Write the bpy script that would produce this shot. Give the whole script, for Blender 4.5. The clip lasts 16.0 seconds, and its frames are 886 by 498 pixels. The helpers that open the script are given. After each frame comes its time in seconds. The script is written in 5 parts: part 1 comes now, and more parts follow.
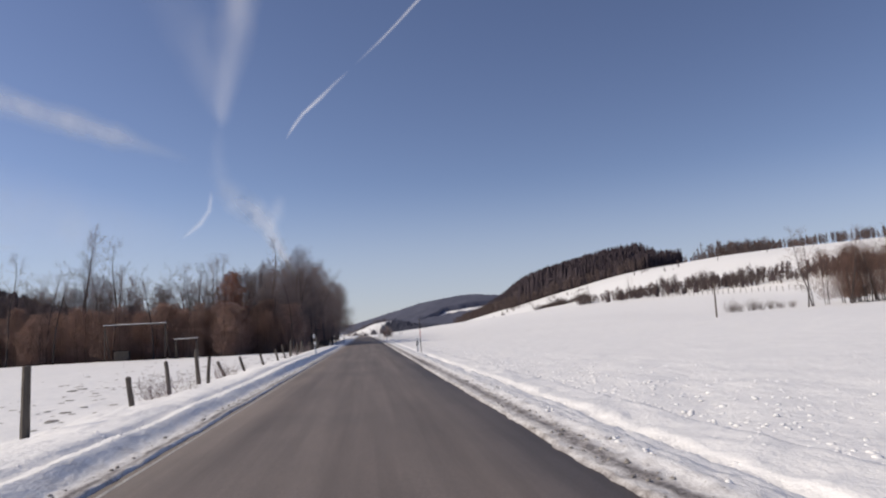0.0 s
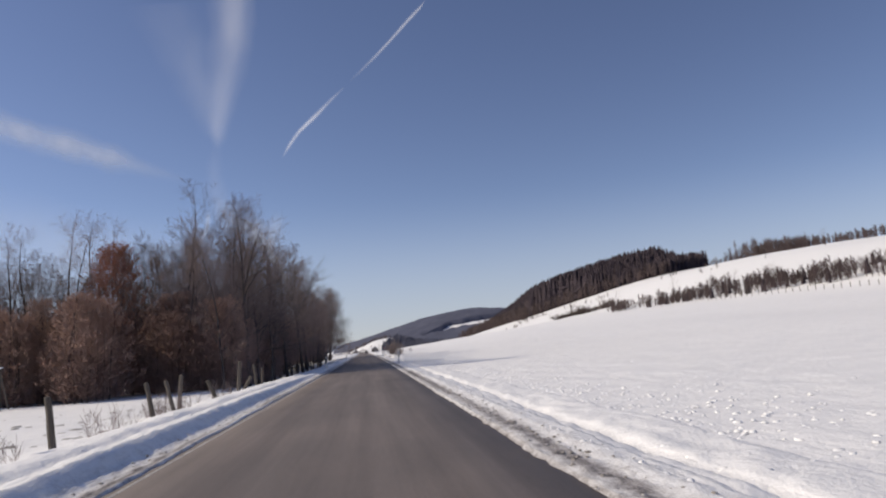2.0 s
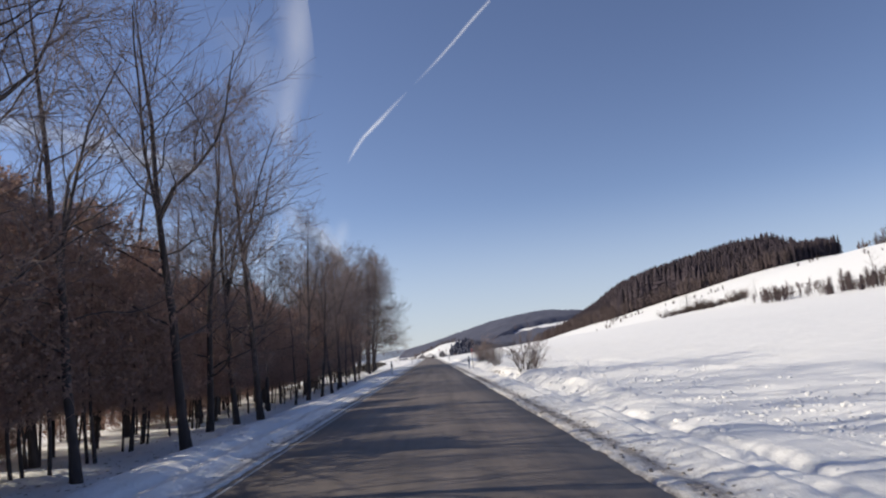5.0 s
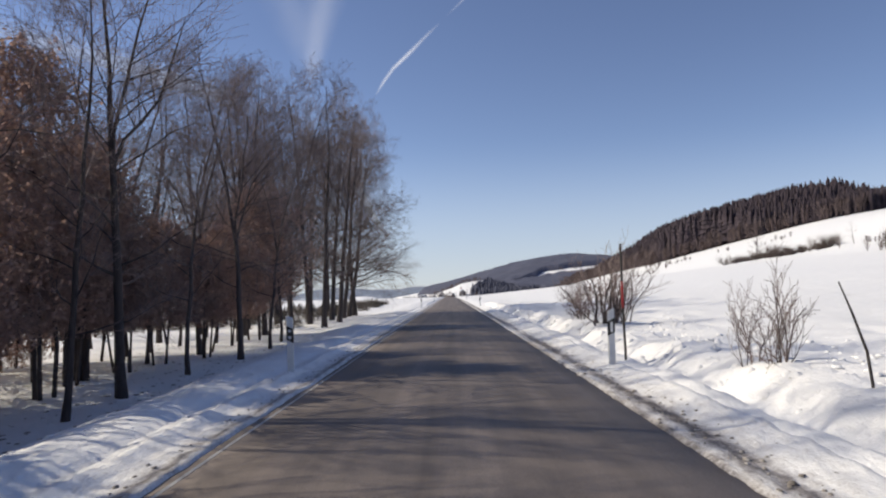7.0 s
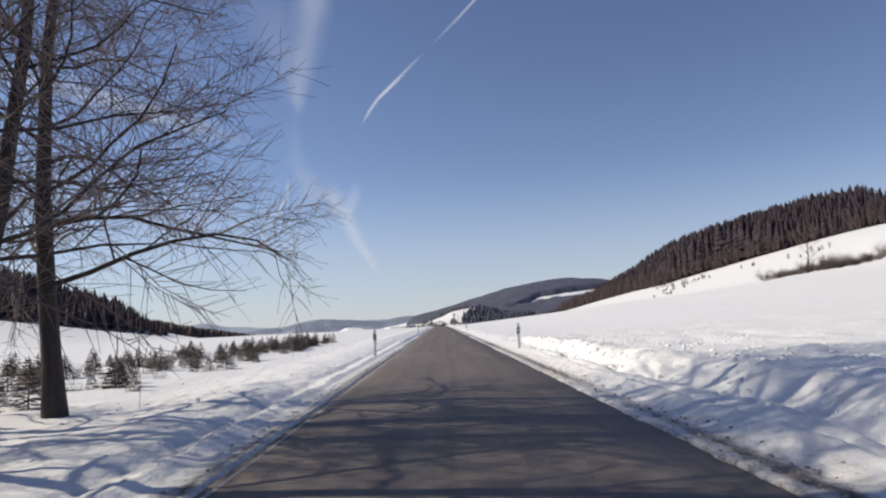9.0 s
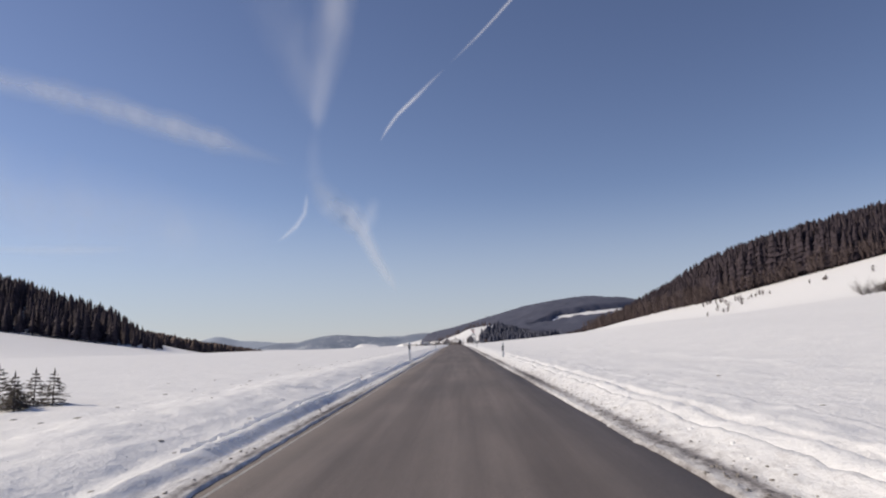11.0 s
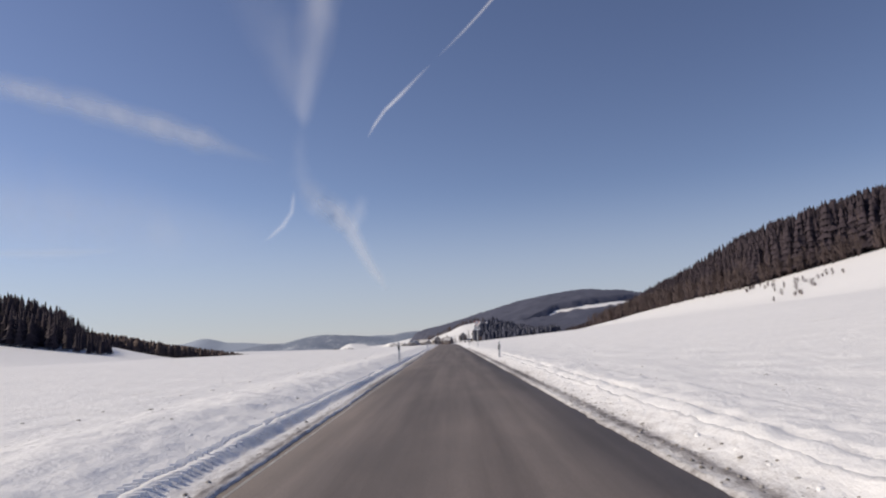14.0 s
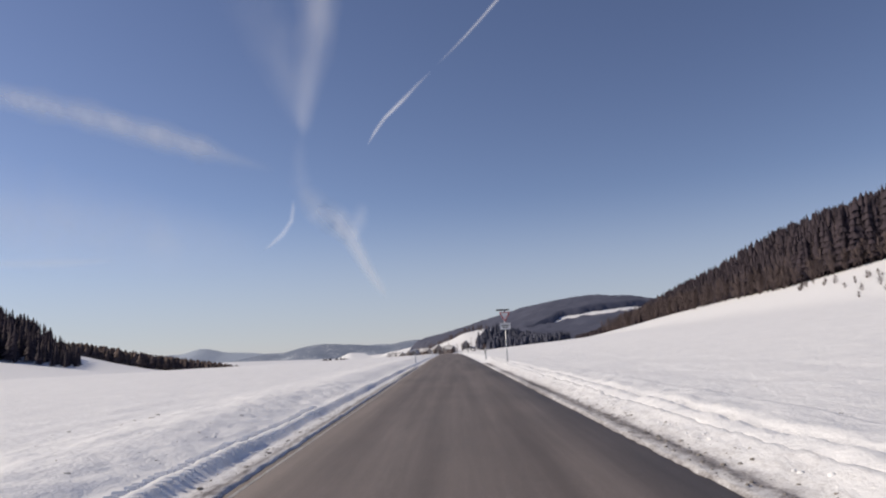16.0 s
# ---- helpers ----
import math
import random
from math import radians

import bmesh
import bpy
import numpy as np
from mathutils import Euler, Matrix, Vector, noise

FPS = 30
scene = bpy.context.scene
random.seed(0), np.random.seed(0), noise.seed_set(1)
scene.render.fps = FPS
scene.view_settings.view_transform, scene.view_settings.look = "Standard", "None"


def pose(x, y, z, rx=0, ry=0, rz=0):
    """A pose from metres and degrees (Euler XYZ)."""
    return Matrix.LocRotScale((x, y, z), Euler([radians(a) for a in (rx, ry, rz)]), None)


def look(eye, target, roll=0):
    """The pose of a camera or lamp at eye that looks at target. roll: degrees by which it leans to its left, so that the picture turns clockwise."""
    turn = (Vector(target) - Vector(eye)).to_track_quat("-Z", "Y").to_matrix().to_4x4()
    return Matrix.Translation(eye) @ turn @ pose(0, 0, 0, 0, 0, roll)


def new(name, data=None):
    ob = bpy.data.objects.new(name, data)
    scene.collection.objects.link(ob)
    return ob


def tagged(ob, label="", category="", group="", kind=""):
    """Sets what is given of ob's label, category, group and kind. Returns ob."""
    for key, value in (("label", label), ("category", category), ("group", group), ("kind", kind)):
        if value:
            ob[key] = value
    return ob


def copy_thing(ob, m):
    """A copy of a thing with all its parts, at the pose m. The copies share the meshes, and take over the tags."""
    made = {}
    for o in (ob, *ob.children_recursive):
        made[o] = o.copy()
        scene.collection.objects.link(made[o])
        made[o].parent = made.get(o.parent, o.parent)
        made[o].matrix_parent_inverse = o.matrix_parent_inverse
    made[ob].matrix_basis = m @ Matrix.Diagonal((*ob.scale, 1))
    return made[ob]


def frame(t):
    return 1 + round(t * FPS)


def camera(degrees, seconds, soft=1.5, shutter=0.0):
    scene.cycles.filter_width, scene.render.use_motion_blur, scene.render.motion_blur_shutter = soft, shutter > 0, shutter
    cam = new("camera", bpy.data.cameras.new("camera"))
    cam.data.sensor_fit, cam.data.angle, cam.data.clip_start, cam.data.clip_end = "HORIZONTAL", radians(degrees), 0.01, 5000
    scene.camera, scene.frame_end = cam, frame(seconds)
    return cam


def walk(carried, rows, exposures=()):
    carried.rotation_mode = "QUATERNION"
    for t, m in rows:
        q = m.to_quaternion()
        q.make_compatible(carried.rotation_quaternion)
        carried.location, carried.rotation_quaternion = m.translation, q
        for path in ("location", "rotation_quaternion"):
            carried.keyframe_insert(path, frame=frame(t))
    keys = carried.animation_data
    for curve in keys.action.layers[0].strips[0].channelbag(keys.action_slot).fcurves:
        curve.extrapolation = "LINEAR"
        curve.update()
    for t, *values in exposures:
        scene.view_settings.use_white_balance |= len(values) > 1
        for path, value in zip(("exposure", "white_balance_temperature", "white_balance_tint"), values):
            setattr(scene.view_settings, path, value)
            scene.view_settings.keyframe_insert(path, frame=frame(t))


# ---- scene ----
# A country road through snow, seen from a moving car. World: x to the right of the road, y along it.

# ---------------------------------------------------------------- camera
cam = camera(67.0, 16.0, soft=2.15)
PATH = [
    (0.0, 0.252, 1.049, 1.204, 96.83, 3.05, -6.44),
    (0.5, 0.336, 9.827, 1.216, 97.01, 3.91, -6.57),
    (1.0, 0.426, 18.622, 1.224, 97.68, 4.48, -6.56),
    (1.5, 0.471, 27.476, 1.198, 97.63, 5.01, -6.79),
    (2.0, 0.466, 36.416, 1.147, 98.14, 4.40, -6.33),
    (2.5, 0.405, 45.390, 1.177, 98.81, 5.16, -5.35),
    (3.0, 0.370, 54.388, 1.234, 98.58, 5.56, -5.00),
    (5.3, 0.255, 95.815, 1.206, 98.98, 3.96, -0.20),
    (5.5, 0.241, 99.426, 1.253, 98.86, 3.45, -0.18),
    (6.0, 0.204, 108.458, 1.211, 98.83, 2.32, 1.03),
    (6.5, 0.144, 117.506, 1.283, 97.63, 1.17, 1.23),
    (7.0, 0.006, 126.619, 1.328, 93.82, 1.36, 1.00),
    (7.5, -0.152, 135.701, 1.273, 93.70, 1.52, 1.48),
    (8.0, -0.288, 144.755, 1.203, 94.52, 1.75, 0.12),
    (8.5, -0.368, 153.756, 1.204, 96.54, 1.71, 0.61),
    (9.0, -0.426, 162.763, 1.203, 96.26, 2.70, 0.15),
    (9.2, -0.435, 166.377, 1.209, 96.51, 2.89, 0.04),
    (11.5, -0.421, 207.865, 1.173, 97.83, 1.75, 1.96),
    (12.0, -0.473, 216.808, 1.203, 97.70, 3.41, 1.52),
    (12.2, -0.498, 220.346, 1.206, 97.98, 3.83, 1.23),
    (12.5, -0.543, 225.614, 1.206, 98.55, 5.38, 0.65),
    (13.0, -0.642, 234.296, 1.220, 98.77, 5.06, 0.42),
    (13.5, -0.755, 242.905, 1.232, 98.08, 4.32, 0.40),
    (14.0, -0.872, 251.478, 1.257, 97.61, 2.70, 0.79),
    (14.5, -0.983, 260.057, 1.245, 98.05, 3.00, 0.47),
    (15.0, -1.070, 268.705, 1.231, 97.90, 2.75, 0.95),
    (15.5, -1.130, 277.443, 1.205, 96.33, 1.10, 1.70),
    (15.8, -1.140, 282.637, 1.214, 97.01, 2.55, 0.83),
    (16.0, -1.136, 286.097, 1.181, 98.34, 3.03, 0.93),
]
walk(cam, [(t, pose(x, y, z, rx, ry, rz)) for t, x, y, z, rx, ry, rz in PATH],
     exposures=[(0.0, -0.22, 7900, 15.0), (3.0, -0.2, 7900, 14.0), (5.5, 0.06, 7800, 11.5), (7.0, 0.06, 7800, 11.5), (8.2, 0.02, 7800, 11.5), (9.0, -0.08, 7800, 11.5), (11.5, -0.28, 7900, 14.5), (16.0, -0.3, 7900, 15.0)])

# ---------------------------------------------------------------- light
SUN_ELEV, SUN_SIDE = 34.0, 80.0     # degrees above the horizon; degrees to the left of the road's direction
sun_dir = Vector((-math.sin(radians(SUN_SIDE)) * math.cos(radians(SUN_ELEV)),
                  math.cos(radians(SUN_SIDE)) * math.cos(radians(SUN_ELEV)), math.sin(radians(SUN_ELEV))))
world = bpy.data.worlds.new("winter_sky")
scene.world = world
world.use_nodes = True
wn = world.node_tree
sky = wn.nodes.new("ShaderNodeTexSky")
sky.sky_type = "NISHITA"
sky.sun_disc = False
sky.sun_elevation = radians(SUN_ELEV)
sky.sun_rotation = radians(-SUN_SIDE)
sky.altitude = 200.0
sky.air_density, sky.dust_density, sky.ozone_density = 0.72, 0.12, 2.8
wn.nodes["Background"].inputs["Strength"].default_value = 0.143
clear = wn.nodes.new("ShaderNodeHueSaturation")
clear.inputs["Saturation"].default_value = 1.06
clear.inputs["Hue"].default_value = 0.509
wn.links.new(sky.outputs["Color"], clear.inputs["Color"])
# thin haze all round the horizon
wc = wn.nodes.new("ShaderNodeTexCoord")
ws = wn.nodes.new("ShaderNodeSeparateXYZ")
wn.links.new(wc.outputs["Generated"], ws.inputs[0])
wr = wn.nodes.new("ShaderNodeValToRGB")
wr.color_ramp.interpolation = "EASE"
wr.color_ramp.elements[0].position, wr.color_ramp.elements[0].color = 0.0, (0.72, 0.72, 0.72, 1)
wr.color_ramp.elements[1].position, wr.color_ramp.elements[1].color = 0.23, (0, 0, 0, 1)
wn.links.new(ws.outputs["Z"], wr.inputs["Fac"])
wm = wn.nodes.new("ShaderNodeMix")
wm.data_type = "RGBA"
wm.inputs["B"].default_value = (3.0, 3.75, 5.35, 1)
wn.links.new(wr.outputs["Color"], wm.inputs["Factor"])
wn.links.new(clear.outputs["Color"], wm.inputs["A"])
wn.links.new(wm.outputs["Result"], wn.nodes["Background"].inputs["Color"])
sun = new("sun", bpy.data.lights.new("sun", "SUN"))
sun.data.energy, sun.data.angle, sun.data.color = 4.3, radians(0.6), (0.945, 0.94, 0.875)
sun.matrix_world = look(sun_dir * 100, (0, 0, 0))


# ---------------------------------------------------------------- materials
def mat(name, rough=0.8, metal=0.0):
    m = bpy.data.materials.new(name)
    m.use_nodes = True
    b = m.node_tree.nodes["Principled BSDF"]
    b.inputs["Roughness"].default_value, b.inputs["Metallic"].default_value = rough, metal
    return m, m.node_tree.nodes, m.node_tree.links, b


def ramp(nodes, stops):
    r = nodes.new("ShaderNodeValToRGB")
    e = r.color_ramp.elements
    e[0].position, e[0].color = stops[0][0], (*stops[0][1], 1)
    e[1].position, e[1].color = stops[-1][0], (*stops[-1][1], 1)
    for p, c in stops[1:-1]:
        e.new(p).color = (*c, 1)
    return r


def noise_tex(nodes, links, scale, detail=4, rough=0.55, stretch=None, space="Object"):
    n = nodes.new("ShaderNodeTexNoise")
    n.inputs["Scale"].default_value, n.inputs["Detail"].default_value, n.inputs["Roughness"].default_value = scale, detail, rough
    tc = nodes.new("ShaderNodeTexCoord")
    if stretch:
        mp = nodes.new("ShaderNodeMapping")
        mp.inputs["Scale"].default_value = stretch
        links.new(tc.outputs[space], mp.inputs["Vector"])
        links.new(mp.outputs["Vector"], n.inputs["Vector"])
    else:
        links.new(tc.outputs[space], n.inputs["Vector"])
    return n


def grained(name, c1, c2, scale=6.0, rough=0.8, bump=0.2, stretch=None, dist=0.02, metal=0.0, c3=None, island=0.0, per_object=0.0):
    """A surface mottled at two scales, with fine relief."""
    m, n, l, b = mat(name, rough, metal)
    a = noise_tex(n, l, scale, 5, 0.6, stretch)
    f = noise_tex(n, l, scale * 9, 3, 0.6, stretch)
    mix = n.new("ShaderNodeMath")
    mix.operation = "MULTIPLY_ADD"
    mix.inputs[1].default_value = 0.35
    l.new(f.outputs["Fac"], mix.inputs[0])
    sc = n.new("ShaderNodeMath")
    sc.operation = "MULTIPLY"
    sc.inputs[1].default_value = 0.65
    l.new(a.outputs["Fac"], sc.inputs[0])
    l.new(sc.outputs[0], mix.inputs[2])
    stops = [(0.32, c1), (0.68, c2)] if c3 is None else [(0.3, c1), (0.52, c2), (0.72, c3)]
    r = ramp(n, stops)
    l.new(mix.outputs[0], r.inputs["Fac"])
    out = r.outputs["Color"]
    if island or per_object:
        info = n.new("ShaderNodeObjectInfo" if per_object else "ShaderNodeNewGeometry")
        hs = n.new("ShaderNodeHueSaturation")
        mr = n.new("ShaderNodeMapRange")
        k = per_object or island
        mr.inputs["To Min"].default_value, mr.inputs["To Max"].default_value = 1 - k, 1 + k
        l.new(info.outputs["Random" if per_object else "Random Per Island"], mr.inputs["Value"])
        l.new(mr.outputs[0], hs.inputs["Value"])
        l.new(out, hs.inputs["Color"])
        out = hs.outputs["Color"]
    l.new(out, b.inputs["Base Color"])
    bp = n.new("ShaderNodeBump")
    bp.inputs["Strength"].default_value, bp.inputs["Distance"].default_value = bump, dist
    l.new(mix.outputs[0], bp.inputs["Height"])
    l.new(bp.outputs["Normal"], b.inputs["Normal"])
    return m


def snow_field():
    """Old snow: crusted, wind-marked, with soft patches of duller grey."""
    m, n, l, b = mat("snow", 0.75)
    big = noise_tex(n, l, 0.12, 4, 0.6)
    mid = noise_tex(n, l, 1.6, 5, 0.65, (1.0, 0.6, 1.0))
    fine = noise_tex(n, l, 9.0, 4, 0.6)
    r = ramp(n, [(0.3, (0.80, 0.805, 0.815)), (0.6, (0.86, 0.86, 0.865)), (0.8, (0.89, 0.885, 0.88))])
    l.new(mid.outputs["Fac"], r.inputs["Fac"])
    patch = noise_tex(n, l, 0.45, 6, 0.72, (1.0, 0.45, 1.0))
    pr = ramp(n, [(0.655, (0, 0, 0)), (0.75, (1, 1, 1))])
    l.new(patch.outputs["Fac"], pr.inputs["Fac"])
    mx = n.new("ShaderNodeMix")
    mx.data_type = "RGBA"
    l.new(pr.outputs["Color"], mx.inputs["Factor"])
    l.new(r.outputs["Color"], mx.inputs["A"])
    mx.inputs["B"].default_value = (0.60, 0.58, 0.555, 1)
    l.new(mx.outputs["Result"], b.inputs["Base Color"])
    b.inputs["Subsurface Weight"].default_value = 0.0
    crust = noise_tex(n, l, 4.2, 5, 0.7, (1.0, 0.75, 1.0))
    wind = noise_tex(n, l, 0.5, 3, 0.5, (0.5, 1.6, 1.0))
    height = None
    for tex, k in ((mid, 0.5), (crust, 0.28), (fine, 0.12), (wind, 0.5)):
        add = n.new("ShaderNodeMath")
        add.operation = "MULTIPLY_ADD"
        add.inputs[1].default_value = k
        l.new(tex.outputs["Fac"], add.inputs[0])
        if height is None:
            add.inputs[2].default_value = 0.0
        else:
            l.new(height, add.inputs[2])
        height = add.outputs[0]
    bp = n.new("ShaderNodeBump")
    bp.inputs["Strength"].default_value, bp.inputs["Distance"].default_value = 0.6, 0.17
    l.new(height, bp.inputs["Height"])
    l.new(bp.outputs["Normal"], b.inputs["Normal"])
    return m


def asphalt_surface():
    """Worn grey asphalt with darker wheel tracks, patches and a salt film."""
    m, n, l, b = mat("asphalt", 0.72)
    grain = noise_tex(n, l, 60.0, 3, 0.7)
    streak = noise_tex(n, l, 1.0, 4, 0.6, (2.2, 0.06, 1.0))
    blot = noise_tex(n, l, 0.5, 4, 0.6, (1.0, 0.4, 1.0))
    r1 = ramp(n, [(0.3, (0.122, 0.100, 0.091)), (0.7, (0.208, 0.174, 0.159))])
    l.new(streak.outputs["Fac"], r1.inputs["Fac"])
    r2 = ramp(n, [(0.35, (0.82, 0.82, 0.82)), (0.7, (1.12, 1.1, 1.08))])
    l.new(blot.outputs["Fac"], r2.inputs["Fac"])
    mx = n.new("ShaderNodeMix")
    mx.data_type, mx.blend_type = "RGBA", "MULTIPLY"
    mx.inputs["Factor"].default_value = 1.0
    l.new(r1.outputs["Color"], mx.inputs["A"])
    l.new(r2.outputs["Color"], mx.inputs["B"])
    r3 = ramp(n, [(0.3, (0.75, 0.75, 0.75)), (0.7, (1.2, 1.2, 1.2))])
    l.new(grain.outputs["Fac"], r3.inputs["Fac"])
    m2 = n.new("ShaderNodeMix")
    m2.data_type, m2.blend_type = "RGBA", "MULTIPLY"
    m2.inputs["Factor"].default_value = 1.0
    l.new(mx.outputs["Result"], m2.inputs["A"])
    l.new(r3.outputs["Color"], m2.inputs["B"])
    l.new(m2.outputs["Result"], b.inputs["Base Color"])
    bp = n.new("ShaderNodeBump")
    bp.inputs["Strength"].default_value, bp.inputs["Distance"].default_value = 0.35, 0.01
    l.new(grain.outputs["Fac"], bp.inputs["Height"])
    l.new(bp.outputs["Normal"], b.inputs["Normal"])
    return m


def let_light_through(m, share):
    """Thin dry leaves: part of the light passes and comes out on the far side."""
    n, l = m.node_tree.nodes, m.node_tree.links
    b = n["Principled BSDF"]
    t = n.new("ShaderNodeBsdfTranslucent")
    l.new(b.inputs["Base Color"].links[0].from_socket, t.inputs["Color"])
    x = n.new("ShaderNodeMixShader")
    x.inputs["Fac"].default_value = share
    l.new(b.outputs[0], x.inputs[1])
    l.new(t.outputs[0], x.inputs[2])
    l.new(x.outputs[0], n["Material Output"].inputs["Surface"])
    return m


SNOW = snow_field()
ASPHALT = asphalt_surface()
BARK = grained("bark", (0.032, 0.025, 0.025), (0.078, 0.061, 0.058), 5.0, 0.9, 0.6, (3, 3, 0.6), 0.02, per_object=0.25)
HEDGE = grained("hedge_twigs", (0.08, 0.058, 0.052), (0.16, 0.115, 0.10), 1.0, 0.9, 0.1, per_object=0.25)
BROWN_TWIG = let_light_through(grained("brown_leafy_twigs", (0.30, 0.196, 0.167), (0.46, 0.312, 0.262), 2.0, 0.85, 0.1, per_object=0.15), 0.5)
TWIG = grained("twigs", (0.13, 0.096, 0.092), (0.25, 0.192, 0.182), 2.0, 0.85, 0.1, per_object=0.25)
SPRUCE = grained("spruce_needles", (0.030, 0.021, 0.030), (0.058, 0.042, 0.055), 0.7, 0.9, 0.3, island=0.12)
# Bluish because the haze of distance is mixed into the base colour.
HAZED_FAR_WOOD = grained("hazed_far_wood", (0.056, 0.063, 0.100), (0.088, 0.095, 0.138), 0.05, 0.9, 0.2, island=0.1)
DRY_WOOD = grained("weathered_wood", (0.05, 0.041, 0.036), (0.15, 0.125, 0.105), 7.0, 0.9, 0.6, (4, 4, 0.5), 0.01, per_object=0.25)
WHITE_PLASTIC = grained("white_plastic", (0.62, 0.62, 0.61), (0.78, 0.78, 0.77), 5.0, 0.45, 0.05)
BLACK_PLASTIC = grained("black_plastic", (0.014, 0.014, 0.015), (0.03, 0.03, 0.03), 8.0, 0.45, 0.05)


LINE = grained("line_paint", (0.30, 0.29, 0.28), (0.62, 0.61, 0.59), 4.0, 0.7, 0.2)
DIRT = grained("frozen_dirt", (0.085, 0.07, 0.06), (0.26, 0.235, 0.215), 3.0, 0.85, 0.6, c3=(0.74, 0.73, 0.72), island=0.2)
DEAD_LEAF = let_light_through(grained("dead_beech_leaves", (0.24, 0.095, 0.065), (0.40, 0.18, 0.125), 2.0, 0.85, 0.1), 0.4)
RED_WOOD = grained("leafless_fringe", (0.085, 0.060, 0.058), (0.16, 0.115, 0.108), 0.5, 0.9, 0.3, island=0.3)
RED_TWIG = grained("reddish_twigs", (0.11, 0.062, 0.05), (0.20, 0.12, 0.095), 2.0, 0.85, 0.1, per_object=0.2)
GREEN = grained("young_needles", (0.072, 0.060, 0.052), (0.155, 0.125, 0.105), 6.0, 0.85, 0.3, c3=(0.42, 0.41, 0.40), per_object=0.3)
DARK_POLE = grained("dark_pole", (0.018, 0.016, 0.016), (0.05, 0.045, 0.042), 9.0, 0.7, 0.2)
RED_PAINT = grained("red_paint", (0.36, 0.03, 0.03), (0.48, 0.05, 0.045), 6.0, 0.5, 0.05)
WHITE_PAINT = grained("white_sheet", (0.62, 0.62, 0.62), (0.74, 0.74, 0.74), 5.0, 0.5, 0.03)
STEEL = grained("galvanised_steel", (0.32, 0.33, 0.34), (0.48, 0.49, 0.50), 9.0, 0.45, 0.08, metal=0.8)
REFLECTOR = grained("reflector", (0.70, 0.70, 0.68), (0.82, 0.82, 0.80), 30.0, 0.2, 0.05)
WALL_CREAM = grained("cream_render", (0.36, 0.31, 0.27), (0.48, 0.43, 0.38), 0.8, 0.9, 0.2)
WALL_GREY = grained("grey_render", (0.20, 0.18, 0.175), (0.30, 0.28, 0.27), 0.8, 0.9, 0.2)
ROOF = grained("snowy_roof", (0.07, 0.055, 0.05), (0.62, 0.62, 0.63), 0.25, 0.85, 0.2, c3=(0.80, 0.80, 0.80))
GLASS_DARK = grained("dark_window", (0.02, 0.022, 0.025), (0.05, 0.052, 0.055), 3.0, 0.1, 0.02)
# Pale blue is atmospheric haze painted into the hills' base colour.
HAZE_HILL = grained("painted_haze_hill", (0.30, 0.36, 0.45), (0.36, 0.42, 0.50), 0.004, 0.95, 0.05)
# Woods coloured blue to stand for haze; the lightest patches are snow.
HAZE_BLUE_HILL = grained("haze_blue_wooded_hill", (0.13, 0.17, 0.24), (0.20, 0.24, 0.31), 0.012, 0.95, 0.1, c3=(0.66, 0.70, 0.76))


# ---------------------------------------------------------------- mesh helpers
def part(name, bm, material, parent=None, label=""):
    me = bpy.data.meshes.new(name)
    bm.to_mesh(me)
    bm.free()
    me.materials.append(material)
    ob = new(name, me)
    if parent is not None:
        ob.parent = parent
    return tagged(ob, label)


def mesh_part(name, verts, faces, material, parent=None, label="", smooth=False):
    me = bpy.data.meshes.new(name)
    me.from_pydata(verts, [], faces)
    me.update()
    if smooth:
        me.polygons.foreach_set("use_smooth", [True] * len(me.polygons))
    me.materials.append(material)
    ob = new(name, me)
    if parent is not None:
        ob.parent = parent
    return tagged(ob, label)


def box(bm, sx, sy, sz, m=Matrix(), bevel=0.0):
    r = bmesh.ops.create_cube(bm, size=1.0, matrix=m @ Matrix.Diagonal((sx, sy, sz, 1)))
    if bevel:
        es = list({e for v in r["verts"] for e in v.link_edges})
        bmesh.ops.bevel(bm, geom=es, offset=bevel, segments=1, affect="EDGES", profile=0.5)


def tube(verts, faces, pts, radii, sides=5):
    """A tapered tube along pts, added to verts and faces."""
    base = len(verts)
    n = len(pts)
    for i, p in enumerate(pts):
        d = (pts[min(i + 1, n - 1)] - pts[max(i - 1, 0)]).normalized()
        a = d.cross(Vector((0.31, 0.95, 0.12))).normalized()
        b = d.cross(a)
        for k in range(sides):
            w = 2 * math.pi * k / sides
            verts.append(p + (a * math.cos(w) + b * math.sin(w)) * radii[i])
    for i in range(n - 1):
        for k in range(sides):
            q = (k + 1) % sides
            faces.append((base + i * sides + k, base + i * sides + q, base + (i + 1) * sides + q, base + (i + 1) * sides + k))


# ---------------------------------------------------------------- the lie of the land
def smooth(a, b, v):
    u = min(1.0, max(0.0, (v - a) / (b - a)))
    return u * u * (3 - 2 * u)


def soft(v, w):
    """A soft ramp: 0 below zero, rising with slope 1 above."""
    if v > 8 * w:
        return v
    return w * math.log1p(math.exp(v / w))


BEND, BEND_0, BEND_1 = 0.007, 60.0, 190.0


def centre(y):
    """The road's middle line: a very slight bend to the left."""
    ln = BEND_1 - BEND_0
    u = min(1.0, max(0.0, (y - BEND_0) / ln))
    far = 0.00016 * max(0.0, y - 420.0) ** 2 if y < 900 else 0.00016 * 480.0 ** 2 + 0.1536 * (y - 900.0)
    return -BEND * ln * (u ** 3 - u ** 4 / 2) - BEND * max(0.0, y - BEND_1) - far


HALF = 2.06          # half the road's width


